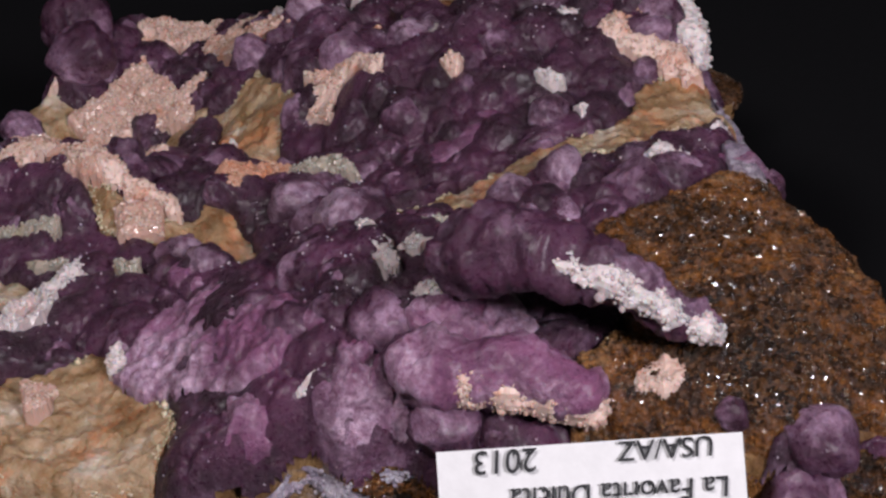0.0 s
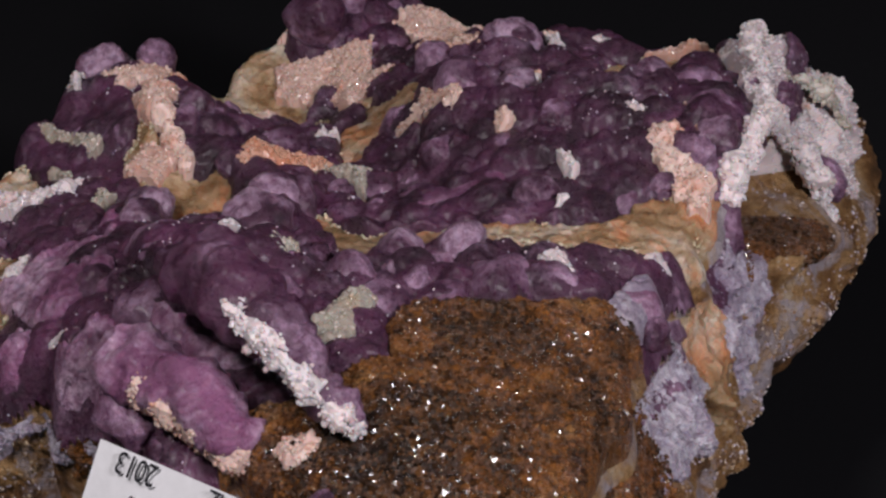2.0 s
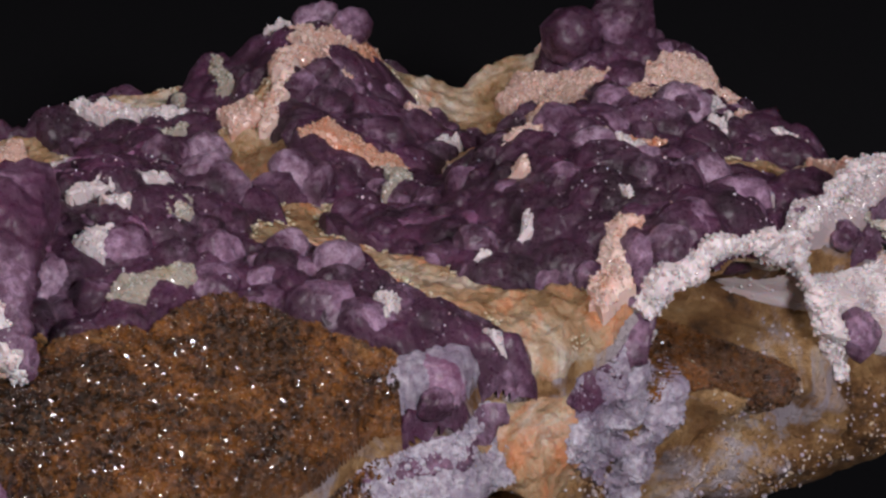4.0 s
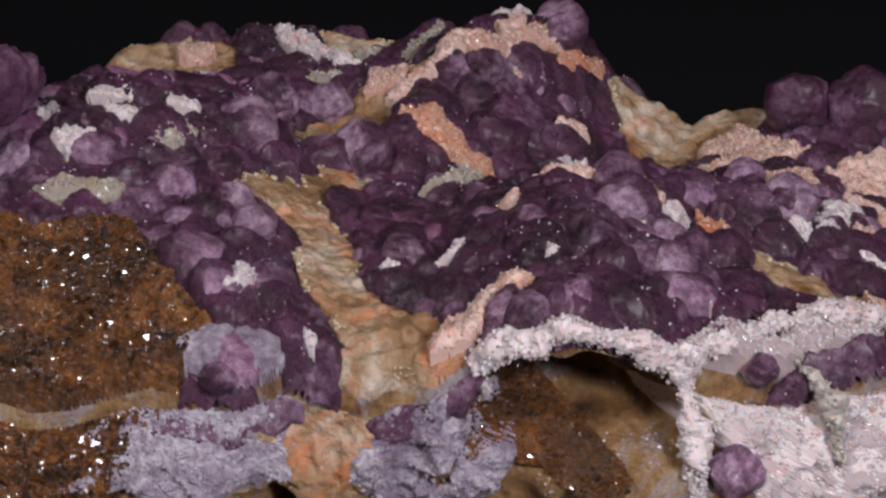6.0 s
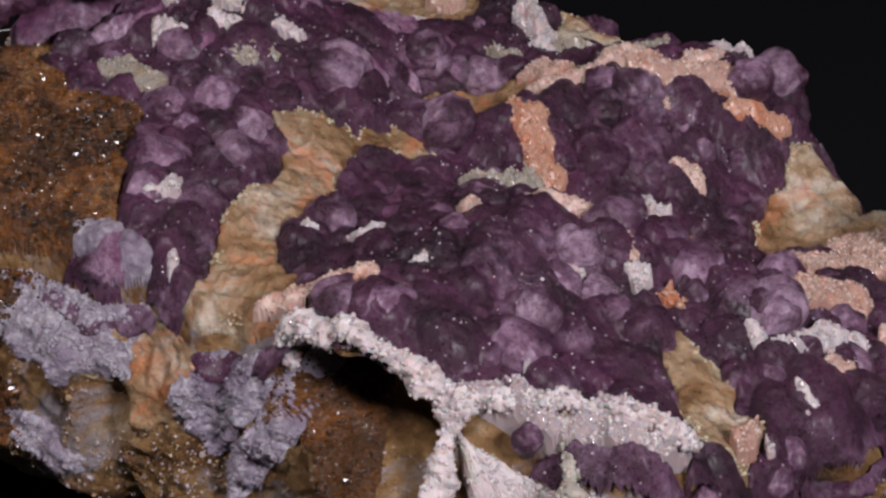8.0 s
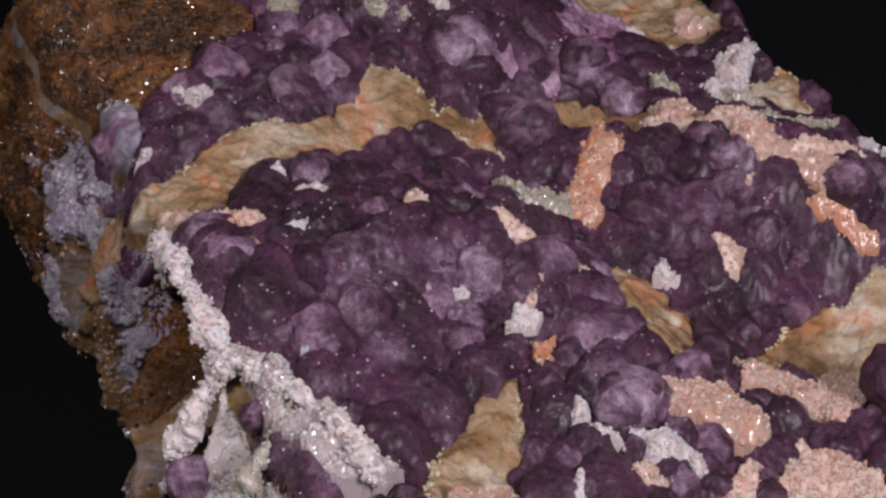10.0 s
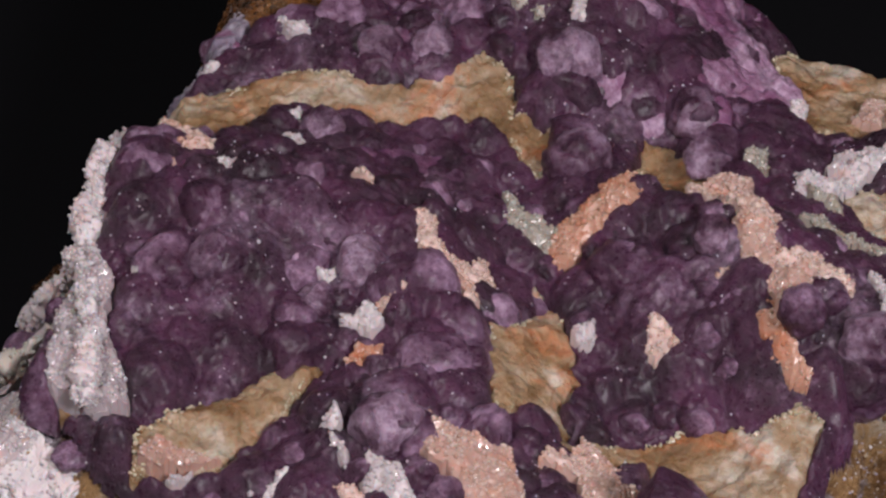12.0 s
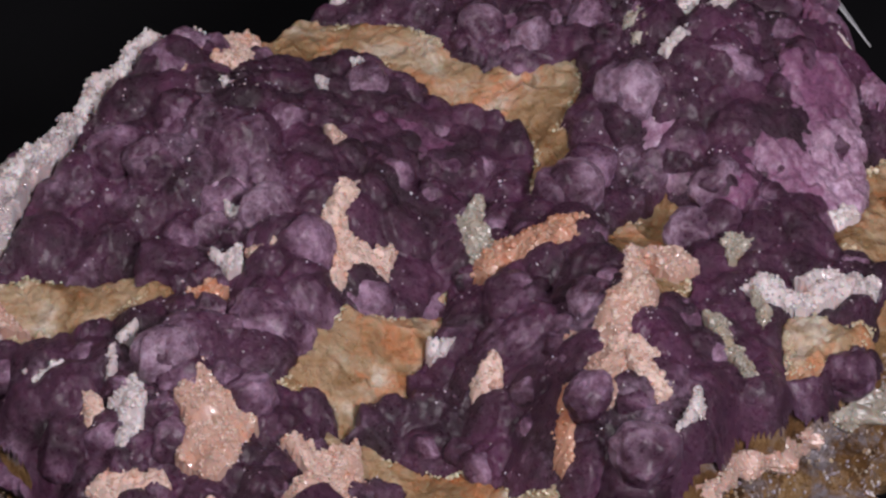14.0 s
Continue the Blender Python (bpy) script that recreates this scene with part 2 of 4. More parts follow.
def swell(a, k):
    """How far the wall stands out from the rim on its way down; it bulges most round 45 degrees and runs in towards the foot."""
    bulge = 0.02 + 0.22 * np.exp(-((np.mod(a - radians(45) + math.pi, 2 * math.pi) - math.pi) / 0.5) ** 2) \
        + 0.12 * np.exp(-((a + radians(20)) / 0.4) ** 2)
    return 1.0 + bulge * np.sin(math.pi * np.clip(k * 1.25, 0, 1)) - 0.5 * np.clip((k - 0.5) / 0.5, 0, 1) ** 1.3 - 0.03 * k


def wall(a, k):
    """Points of the wall at angles a, k of the way down from the rim to the foot."""
    rx, ry = MID[0] + rim(a) * np.cos(a), MID[1] + rim(a) * np.sin(a)
    rz = floor_of(rx, ry)
    out = swell(a, k)
    x, y = MID[0] + out * (rx - MID[0]), MID[1] + out * (ry - MID[1])
    z = rz * (1 - k) + BOTTOM * k
    push = 2.6 * grain(x, y, z * 1.3, 11, 7, 3) + 2.0 * (0.35 - abs(grain(x, y, z * 1.6, 5.5, 17, 4))) + 0.9 * grain(x, y, z, 2.0, 23, 2)
    for deg, down, size, depth in HOLLOWS:
        gap = np.hypot((np.mod(a - radians(deg) + math.pi, 2 * math.pi) - math.pi) * rim(a), rz - z - down)
        push = push - depth * np.exp(-(gap / size) ** 4)
    push = push * np.clip(k * 12, 0, 1) * np.clip((1 - k) * 30, 0, 1)
    return x + push * np.cos(a), y + push * np.sin(a), z, rz


# ---- building helpers ----
specimen = tagged(new("mineral_specimen"), "purple fluorite specimen with pink and white quartz crusts on brown rock", "mineral specimen")
specimen.location = (0, 0, 0)


def mesh_of(name, verts, faces, material, smooth=True):
    me = bpy.data.meshes.new(name)
    me.from_pydata([tuple(v) for v in np.asarray(verts) * MM], [], [tuple(int(i) for i in f) for f in faces])
    me.materials.append(material)
    me.polygons.foreach_set("use_smooth", [smooth] * len(me.polygons))
    me.update()
    return me


def part(name, me, parent, label="", kind=""):
    ob = new(name, me)
    ob.parent = parent
    return tagged(ob, label, "", "", kind)


def ico(level):
    bm = bmesh.new()
    bmesh.ops.create_icosphere(bm, subdivisions=level, radius=1.0)
    v = np.array([p.co[:] for p in bm.verts])
    f = np.array([[q.index for q in p.verts] for p in bm.faces])
    bm.free()
    return v, f


# ---- ground ----
def ground_sheet():
    me = bpy.data.meshes.new("ground")
    me.from_pydata([(-1.5, -1.5, 0), (1.5, -1.5, 0), (1.5, 1.5, 0), (-1.5, 1.5, 0)], [], [(0, 1, 2, 3)])
    me.materials.append(cloth_mat)
    ob = new("ground", me)
    ob.location.z = BOTTOM * MM
    return tagged(ob, "matt black velvet cloth under the specimen", "ground", "", "structure")


ground_sheet()


# ---- the rock body ----
def rock_body():
    turns, rings, drops = 520, 76, 84
    a = np.linspace(-math.pi, math.pi, turns, endpoint=False)
    verts = []
    for i in range(1, rings + 1):
        s = (i / rings) ** 0.8
        x, y = MID[0] + s * rim(a) * np.cos(a), MID[1] + s * rim(a) * np.sin(a)
        verts.append(np.stack([x, y, floor_of(x, y)], 1))
    for i in range(1, drops + 1):
        x, y, z, _ = wall(a, np.full(turns, i / drops))
        verts.append(np.stack([x, y, z], 1))
    verts = np.concatenate([[[MID[0], MID[1], float(floor_of(MID[0], MID[1]))]]] + verts + [[[MID[0], MID[1], BOTTOM]]])
    rows = rings + drops
    faces = [(0, 1 + j, 1 + (j + 1) % turns) for j in range(turns)]
    for i in range(rows - 1):
        p, q = 1 + i * turns, 1 + (i + 1) * turns
        faces += [(p + j, q + j, q + (j + 1) % turns, p + (j + 1) % turns) for j in range(turns)]
    p, end = 1 + (rows - 1) * turns, len(verts) - 1
    faces += [(p + (j + 1) % turns, p + j, end) for j in range(turns)]
    part("rock_matrix", mesh_of("rock_matrix", verts, faces, rock_mat), specimen, "brown, tan and pale lilac vein rock")


rock_body()


# ---- patches and crusts on the top face: a spine in plan and a half width, all in millimetres ----
class Outline(tuple):
    """A closed outline in plan, in place of a spine."""


def outside(x, y, spine, r, seed, ragged=0.5):
    """Distance from the ragged outline round a spine, or from a closed outline; negative inside."""
    x, y = np.asarray(x, float), np.asarray(y, float)
    if isinstance(spine, Outline):
        d, inside = np.full(x.shape, 1e9), np.zeros(x.shape, bool)
        for (px, py), (qx, qy) in zip(spine, spine[1:] + spine[:1]):
            ex, ey = qx - px, qy - py
            t = np.clip(((x - px) * ex + (y - py) * ey) / max(ex * ex + ey * ey, 1e-9), 0, 1)
            d = np.minimum(d, np.hypot(x - px - t * ex, y - py - t * ey))
            if ey:
                inside ^= ((py > y) != (qy > y)) & (x < px + ex * (y - py) / ey)
        return np.where(inside, -d, d) + min(0.9, 0.4 * r) * grain(x, y, seed * 7.7, 1.8, seed, 4) - 0.1
    d = np.full(x.shape, 1e9)
    pts = [np.array(p, float) for p in spine]
    for p, q in zip(pts, pts[1:] if len(pts) > 1 else pts):
        e = q - p
        t = np.clip(((x - p[0]) * e[0] + (y - p[1]) * e[1]) / max(e @ e, 1e-9), 0, 1)
        d = np.minimum(d, np.hypot(x - p[0] - t * e[0], y - p[1] - t * e[1]))
    return d - r + ragged * r * grain(x, y, seed * 7.7, max(1.1, r), seed, 4)


PATCHES, BARE = [], []


def trimmed(x, y, d, cell):
    """Pulls the points just outside an outline back on to it, for a clean broken edge."""
    gx, gy = np.gradient(d, cell)
    size = np.maximum(np.hypot(gx, gy), 0.3)
    back = np.clip(d, 0, 2 * cell)
    return x - back * gx / size ** 2 * 0.95, y - back * gy / size ** 2 * 0.95


def chipped(verts, faces, spots, share, seed, big=1.0):
    """Small crystals grown on some of the spots of a sheet."""
    if not len(spots):
        return verts, faces
    rng = np.random.RandomState(seed)
    unit, tri = ico(1)
    extra, count = [verts], len(verts)
    for i in rng.choice(len(spots), min(len(spots), int(share * len(spots)) + 3), replace=False):
        size = big * rng.uniform(0.1, 0.27) * (1.8 if rng.rand() < 0.07 else 1)
        shape = unit * size * rng.uniform(0.7, 1.3, 3)
        turn = np.array(Euler(rng.uniform(0, 6.28, 3)).to_matrix())
        extra.append(shape @ turn.T + np.array(spots[i]) + [0, 0, 0.02])
        faces += (tri + count).tolist()
        count += len(unit)
    return np.concatenate(extra), faces


def patch(name, spine, r, material, lift, bulge, rough, seed, label="", cell=0.28, ragged=0.5, chips=0):
    """A ragged sheet that follows the face: lift and bulge over the crust's height, rough relief."""
    cell = min(cell, max(0.14, r / 5))
    xs, ys = [p[0] for p in spine], [p[1] for p in spine]
    gx = np.arange(min(xs) - 1.8 * r - 1, max(xs) + 1.8 * r + 1, cell)
    gy = np.arange(min(ys) - 1.8 * r - 1, max(ys) + 1.8 * r + 1, cell)
    x, y = np.meshgrid(gx, gy, indexing="ij")
    d = outside(x, y, spine, r, seed, ragged)
    d = np.maximum(d, (reach(x, y) - (0.968 if chips and material is not brown_mat else 0.985)) * 50)
    edge = np.clip(-d / (0.5 * r), 0, 1)
    x, y = trimmed(x, y, d, cell)
    z = top(x, y) - drop(x, y) + lift + bulge * np.sqrt(edge) + rough * grain(x, y, 0, 2.2, seed + 5, 4)
    z = np.where(d > 0, z - min(2.2, 0.6 + 0.7 * r), z)
    keep = d < 1.6 * cell
    index = -np.ones(x.shape, int)
    index[keep] = np.arange(keep.sum())
    verts = np.stack([x[keep], y[keep], z[keep]], 1)
    a, b, c, e = index[:-1, :-1], index[1:, :-1], index[1:, 1:], index[:-1, 1:]
    full = (a >= 0) & (b >= 0) & (c >= 0) & (e >= 0)
    faces = [list(f) for f in np.stack([a[full], b[full], c[full], e[full]], 1)]
    if chips:
        inside = np.argwhere((d < -0.05 * r) & keep)
        verts, faces = chipped(verts, faces, [(x[p, q], y[p, q], z[p, q]) for p, q in inside], chips * cell * cell, seed, 1.3 if material is brown_mat else 1.0)
    ob = part(name, mesh_of(name, verts, faces, material, smooth=not chips), specimen, label)
    if material is tan_mat:
        rimmed = np.argwhere(keep & (abs(d + 0.25) < 0.5) & (grain(x, y, 4, 4, seed, 3) > 0.05))
        cv, cf = chipped(np.zeros((0, 3)), [], [(x[i, j], y[i, j], z[i, j] + 0.12) for i, j in rimmed], 0.55, seed, 0.8)
        part("pale_fringe", mesh_of("pale_fringe", cv, cf, cream_druse, smooth=False), ob, "cream crystal fringe")


SEED = [10]


def around(points):
    """A closed outline and about how wide it is."""
    shape = Outline(points)
    twice = sum(p[0] * q[1] - p[1] * q[0] for p, q in zip(shape, shape[1:] + shape[:1]))
    return shape, min(4.0, 0.3 * math.sqrt(abs(twice) / 2) + 0.3)


def area(kind, *points):
    """A patch of one kind within a closed outline."""
    shape, r = around(points)
    SEED[0] += 1
    if kind == "tan":
        BARE.append((shape, r, SEED[0]))
        patch("chalcedony_patch", shape, r, tan_mat, -0.9, 0.5, 1.0, SEED[0], "ochre chalcedony with rusty orange stains")
    elif kind == "block":
        BARE.append((shape, r, SEED[0]))
        patch("quartz_block", shape, r, brown_mat, -0.1, 0.8, 0.9, SEED[0], "dark brown sparkling quartz", cell=0.26, chips=8.0)
    else:
        (BARE if kind == "white" and r > 2.8 else PATCHES).append((shape, r, SEED[0]))
        patch("quartz_crust", shape, r, KINDS[kind][0], 0.3, 1.0, 1.7 if kind == "white" else 1.2, SEED[0], KINDS[kind][1], chips=4.2)


KINDS = {"pink": (pink_druse, "sugary pink quartz crust"), "salmon": (salmon_druse, "orange-pink quartz crust"),
         "white": (white_druse, "sparkling white quartz crust"), "grey": (grey_druse, "greyish quartz crust"), "frost": (frosted, "pale lilac frost on the fluorite")}


def crust(kind, *spine, r):
    SEED[0] += 1
    if kind == "frost" and any((outside(*np.transpose(spine), *b) < r).any() for b in BARE if isinstance(b[0], Outline)):
        return
    if kind != "frost":
        PATCHES.append((spine, r, SEED[0]))
    lift, rough, ragged = (-0.1, 0.5, 0.9) if kind == "frost" else (0.3, 0.9, 0.6)
    patch("frost_patch" if kind == "frost" else "quartz_crust", spine, r, KINDS[kind][0], lift, 0.8, rough, SEED[0], KINDS[kind][1], ragged=ragged, chips=0 if kind == "frost" else 2.6)


def block(*spine, r):
    SEED[0] += 1
    BARE.append((spine, r, SEED[0]))
    patch("quartz_block", spine, r, brown_mat, -0.1, 0.5, 0.9, SEED[0], "dark brown sparkling quartz", cell=0.26, ragged=0.25, chips=8.0)


def lilac_skin(*spine, r):
    SEED[0] += 1
    BARE.append((spine, r, SEED[0]))
    patch("lilac_skin", spine, r, lilac, 0.0, 0.7, 0.8, SEED[0], "pale lilac fluorite skin", cell=0.26)


def wall_patch(kind, *spine, r):
    """A ragged skin on the wall; the spine in degrees round the rock and millimetres below the rim."""
    SEED[0] += 1
    seed = SEED[0]
    mat, name, label, out, chips = {
        "tan": (tan_mat, "chalcedony_patch", "ochre chalcedony with rusty stains", 0.6, 0), "lav": (lilac, "lilac_skin", "pale lilac fluorite skin", 1.0, 3.0),
        "purple": (purple, "fluorite_skin", "purple fluorite running down the side", 1.6, 0),
        "block": (brown_mat, "quartz_block", "dark brown sparkling quartz", 0.9, 10.0)}.get(kind) or (*[(KINDS[kind][0], "quartz_crust", KINDS[kind][1])][0], 1.2, 2.6)
    cell = 0.3
    spine = [(spine[0][0] + (p[0] - spine[0][0] + 180) % 360 - 180, p[1]) for p in spine]
    mid = radians(sum(p[0] for p in spine) / len(spine))
    scale = float(rim(np.array(mid)))
    line = [((radians(p[0]) - mid) * scale, p[1]) for p in spine]
    us, vs = [p[0] for p in line], [p[1] for p in line]
    u, v = np.meshgrid(np.arange(min(us) - 1.7 * r, max(us) + 1.7 * r, cell), np.arange(max(0.0, min(vs) - 1.7 * r), max(vs) + 1.7 * r, cell), indexing="ij")
    d = outside(u, v, line, r, seed, 1.0)
    u, v = trimmed(u, v, d, cell)
    v = np.maximum(v, 0)
    a = mid + u / scale
    _, _, _, rz = wall(a, np.zeros_like(a))
    k = np.clip(v / (rz - BOTTOM), 0.0, 0.98)
    x, y, z, _ = wall(a, k)
    push = out * np.sqrt(np.clip(-d / (0.4 * r), 0, 1)) * np.clip(0.2 + v / 4.5, 0, 1) + (1.7 if kind in KINDS else 0.9) * grain(x, y, z, 2.6, seed, 5) - np.where(d > 0, 1.9, 0)
    x, y = x + push * np.cos(a), y + push * np.sin(a)
    keep = d < 1.6 * cell
    index = -np.ones(x.shape, int)
    index[keep] = np.arange(keep.sum())
    verts = np.stack([x[keep], y[keep], z[keep]], 1)
    p, q, m, n = index[:-1, :-1], index[1:, :-1], index[1:, 1:], index[:-1, 1:]
    full = (p >= 0) & (q >= 0) & (m >= 0) & (n >= 0)
    faces = [list(f) for f in np.stack([p[full], n[full], m[full], q[full]], 1)]
    if chips:
        inside = np.argwhere(d < -0.1)
        verts, faces = chipped(verts, faces, [(x[i, j], y[i, j], z[i, j]) for i, j in inside], chips * cell * cell, seed)
    part(name, mesh_of(name, verts, faces, mat, smooth=not chips), specimen, label)


def frosted_skin(*spine, r):
    SEED[0] += 1
    patch("frosted_skin", spine, r, frosted, 0.5, 1.3, 1.6, SEED[0], "smooth frosted purple fluorite skin", cell=0.26, ragged=0.7)


wall_patch("white", (49, 8), (56, 10.0), r=3.0)
wall_patch("purple", (-26, 0), (-20, 0.5), (-12, 0), r=3.0)
wall_patch("block", (-46, 1), (-33, 1), (-31, 6), r=5)
wall_patch("block", (-70, 5), (-55, 7), (-40, 7), r=7)
wall_patch("purple", (5, 0), (16, 0.5), r=3.0)
wall_patch("purple", (76, 0), (95, 0), r=3.0)
wall_patch("lav", (-26, 3.5), (-20, 4), (-13, 3.5), r=3.2)
wall_patch("lav", (4, 4.5), (12, 5), r=3.0)
wall_patch("tan", (-1, 0), (-5, 2), (-6, 6), r=4.2)
wall_patch("white", (51, 2), (57, 4), (62, 2), r=3.6)
wall_patch("white", (62, 1), (70, 4), r=3.0)
wall_patch("white", (48, 2.0), (57, 5.0), r=3.6)
wall_patch("block", (-38, 12), (-26, 16), r=4)
wall_patch("block", (18, 7), (30, 12), r=3)
area("tan", (35.8, -8.5), (29.9, -7.8), (26.0, -10.6), (21.9, -14.7), (14.3, -16.8), (7.8, -18.5), (1.4, -26.9), (-2.6, -25.3), (-5.6, -20.5), (-12.5, -17.8), (-11.8, -11.9), (-6.5, -15.4), (-2.2, -16.6), (5.5, -13.0), (10.9, -9.7), (16.9, -8.7), (19.9, -7.3), (22.9, -4.0), (23.0, -0.4), (26.9, 2.4), (32.3, 5.9), (36.0, 7.6), (39.0, 4.5), (40.3, -0.7))
area("tan", (-22.0, 29.3), (-21.6, 27.0), (-17.9, 21.1), (-17.0, 17.0), (-18.4, 14.9), (-19.4, 8.1), (-16.6, 4.8), (-17.3, 3.6), (-21.7, 7.4), (-24.0, 10.7), (-25.6, 12.2), (-25.7, 14.4), (-28.5, 15.8), (-27.5, 17.7), (-27.0, 21.0), (-29.6, 23.0), (-29.5, 26.1), (-26.0, 24.7), (-24.4, 26.5))
area("tan", (-28.3, 26.3), (-31.3, 22.5), (-38.1, 17.2), (-39.3, 15.2), (-46.8, 14.7), (-51.0, 12.5), (-54.0, 13.6), (-52.8, 38.6), (-46.4, 33.6), (-39.4, 28.6), (-37.6, 21.5), (-31.4, 28.6))
area("tan", (-24.7, -11.0), (-21.6, -18.3), (-21.1, -21.1), (-20.7, -24.6), (-24.4, -24.6), (-27.5, -21.8), (-33.7, -17.3), (-38.6, -14.7), (-40.7, -7.4), (-31.1, -12.6), (-28.1, -12.5), (-26.4, -10.5))
area("tan", (-45.6, -23.8), (-51.2, -26.2), (-50.0, -40.7), (-52.7, -38.1), (-54.2, -26.9), (-53.3, -15.6), (-51.0, -17.7), (-47.0, -20.4))
area("tan", (-29.0, -50.1), (-32.7, -57.6), (-47.6, -56.7), (-49.4, -44.4), (-47.8, -37.4), (-42.2, -36.4), (-36.5, -34.3), (-32.2, -41.3))
area("tan", (10.0, 47.5), (7.5, 41.2), (3.9, 37.7), (-1.3, 31.1), (-3.4, 31.1), (-2.4, 40.9), (0.7, 44.0), (0.2, 47.7), (8.8, 51.4))
area("grey", (-9.2, -6.6), (-11.7, -4.9), (-14.5, -3.3), (-19.7, -3.4), (-20.5, -1.6), (-17.4, 1.0), (-13.4, -0.2), (-11.3, -1.6))
area("salmon", (-18.4, 1.4), (-17.4, -0.0), (-18.2, -3.3), (-20.5, -7.1), (-22.1, -11.4), (-24.7, -11.0), (-26.0, -6.9), (-24.4, -3.6), (-21.3, -1.2), (-21.1, 1.0))
area("pink", (-6.6, 12.7), (-5.4, 10.6), (-5.5, 8.0), (-7.7, 9.4), (-8.5, 11.7), (-10.5, 12.2), (-12.3, 10.4), (-11.9, 7.5), (-13.2, 7.9), (-15.8, 11.1), (-15.6, 17.5), (-12.3, 15.9), (-8.8, 15.6))
area("white", (-24.6, 11.1), (-26.3, 8.2), (-26.9, 10.1), (-28.1, 12.3), (-26.4, 12.2))
area("pink", (-32.9, 11.5), (-32.5, 9.4), (-32.3, 7.4), (-34.5, 7.8), (-36.7, 8.9), (-34.8, 11.6))
area("pink", (-37.7, 3.2), (-38.0, 1.5), (-40.5, 1.2), (-39.7, -3.6), (-30.0, -11.4), (-29.7, -14.0), (-39.6, -7.5), (-43.2, -3.7), (-43.9, -1.4), (-42.1, 0.8), (-42.1, 2.3), (-39.7, 3.4))
area("pink", (-43.4, 1.0), (-46.1, -1.3), (-48.2, -2.6), (-51.7, -0.7), (-52.7, -2.2), (-53.4, 1.6), (-49.5, 1.9))
area("salmon", (-44.5, 5.4), (-47.3, 5.3), (-49.6, 7.9))
area("grey", (-43.6, -11.9), (-44.1, -13.9), (-50.1, -12.7), (-56.3, -11.1), (-57.8, -8.7), (-52.3, -10.1), (-47.3, -11.0))
area("grey", (-42.1, -20.0), (-46.1, -19.7), (-47.5, -17.1), (-45.2, -17.8))
area("white", (-43.2, -25.3), (-43.6, -28.2), (-46.3, -31.5), (-49.2, -32.2), (-50.2, -30.5), (-46.1, -26.1))
area("white", (-57.1, 2.3), (-53.6, -3.7), (-57.5, -1.8), (-60.3, 3.0), (-58.2, 3.5))
area("white", (28.4, 29.3), (26.6, 27.3), (23.1, 29.7), (20.9, 31.7), (18.5, 38.4), (13.0, 43.1), (12.0, 46.1), (17.3, 50.8), (20.2, 47.5), (23.3, 41.0))
area("white", (-7.5, 45.3), (-3.7, 48.6), (-2.7, 50.8), (-7.3, 50.4), (-9.5, 48.4))
area("pink", (-11.5, 47.0), (-12.4, 45.4), (-16.0, 45.9), (-18.1, 47.7), (-15.3, 48.3))
area("white", (-13.0, 44.3), (-13.5, 41.1), (-16.3, 41.3), (-19.8, 43.9), (-20.6, 46.4), (-18.5, 46.9))
area("pink", (-17.4, 39.1), (-17.6, 35.1), (-21.2, 35.0), (-23.6, 33.0), (-26.2, 33.5), (-29.7, 38.6), (-28.9, 41.5), (-24.3, 42.3), (-21.5, 40.1))
area("pink", (-28.8, 31.9), (-29.2, 29.1), (-32.7, 26.7), (-37.2, 26.7), (-38.0, 30.6), (-33.2, 31.1))
area("pink", (-21.0, 52.0), (-20.9, 48.6), (-25.4, 44.3), (-27.1, 44.6), (-25.2, 50.2))
area("white", (-7.1, 40.5), (-8.0, 37.5), (-9.6, 39.0), (-9.2, 40.9))
area("white", (-9.6, 42.6), (-9.0, 41.1), (-11.8, 42.6), (-12.5, 44.1))
area("white", (-3.7, 26.2), (-5.1, 23.3), (-8.0, 24.7), (-6.9, 25.9))
area("white", (1.3, 21.5), (0.1, 19.6), (-1.2, 21.1), (-0.2, 22.0))
area("pink", (4.2, 7.1), (2.7, 4.1), (0.8, 7.5))
area("white", (19.6, 30.2), (18.4, 28.8), (15.1, 30.0), (16.3, 31.0))
area("pink", (27.3, 18.0), (24.7, 12.8), (27.7, 8.5), (21.4, 15.3))
crust("pink", (-39.5, -6), (-43, 0), (-48.5, 6), r=2.4)
area("salmon", (-6.0, 26.8), (-8.8, 26.8), (-9.0, 30.4), (-6.0, 30.8))
area("pink", (7.4, 47.9), (-0.0, 46.5), (4.7, 49.8), (8.9, 50.8))
area("white", (2.6, 49.4), (5.2, 54.0), (7.4, 53.9))
area("white", (26.7, -22.1), (23.8, -22.6), (22.0, -20.7), (23.7, -18.7), (26.4, -20.4))
area("white", (32.5, -12.2), (29.8, -13.0), (31.6, -10.8), (33.0, -11.0))
area("grey", (1.5, -36.3), (-5.4, -34.7), (-4.6, -31.9), (-1.4, -32.3), (1.1, -34.6))
area("white", (19.0, 12.4), (14.5, 11.5), (16.4, 13.2), (18.8, 13.6))
area("pink", (-7.8, 20.2), (-9.1, 20.7), (-8.2, 23.4), (-6.0, 23.3))
area("white", (-3.5, -48.2), (-1.8, -47.4), (-0.6, -50.8), (-4.4, -49.2))
area("white", (-5.4, -39.8), (-3.7, -37.6), (-1.4, -41.3), (-3.2, -42.6))
area("white", (1.3, -42.3), (4.8, -45.0), (3.2, -47.5), (1.5, -47.2))
area("white", (-37.2, -36.8), (-35.4, -36.4), (-33.7, -43.1), (-36.7, -40.3))
area("pink", (-46.0, -39.8), (-42.0, -40.0), (-42.9, -44.2), (-45.0, -45.1))
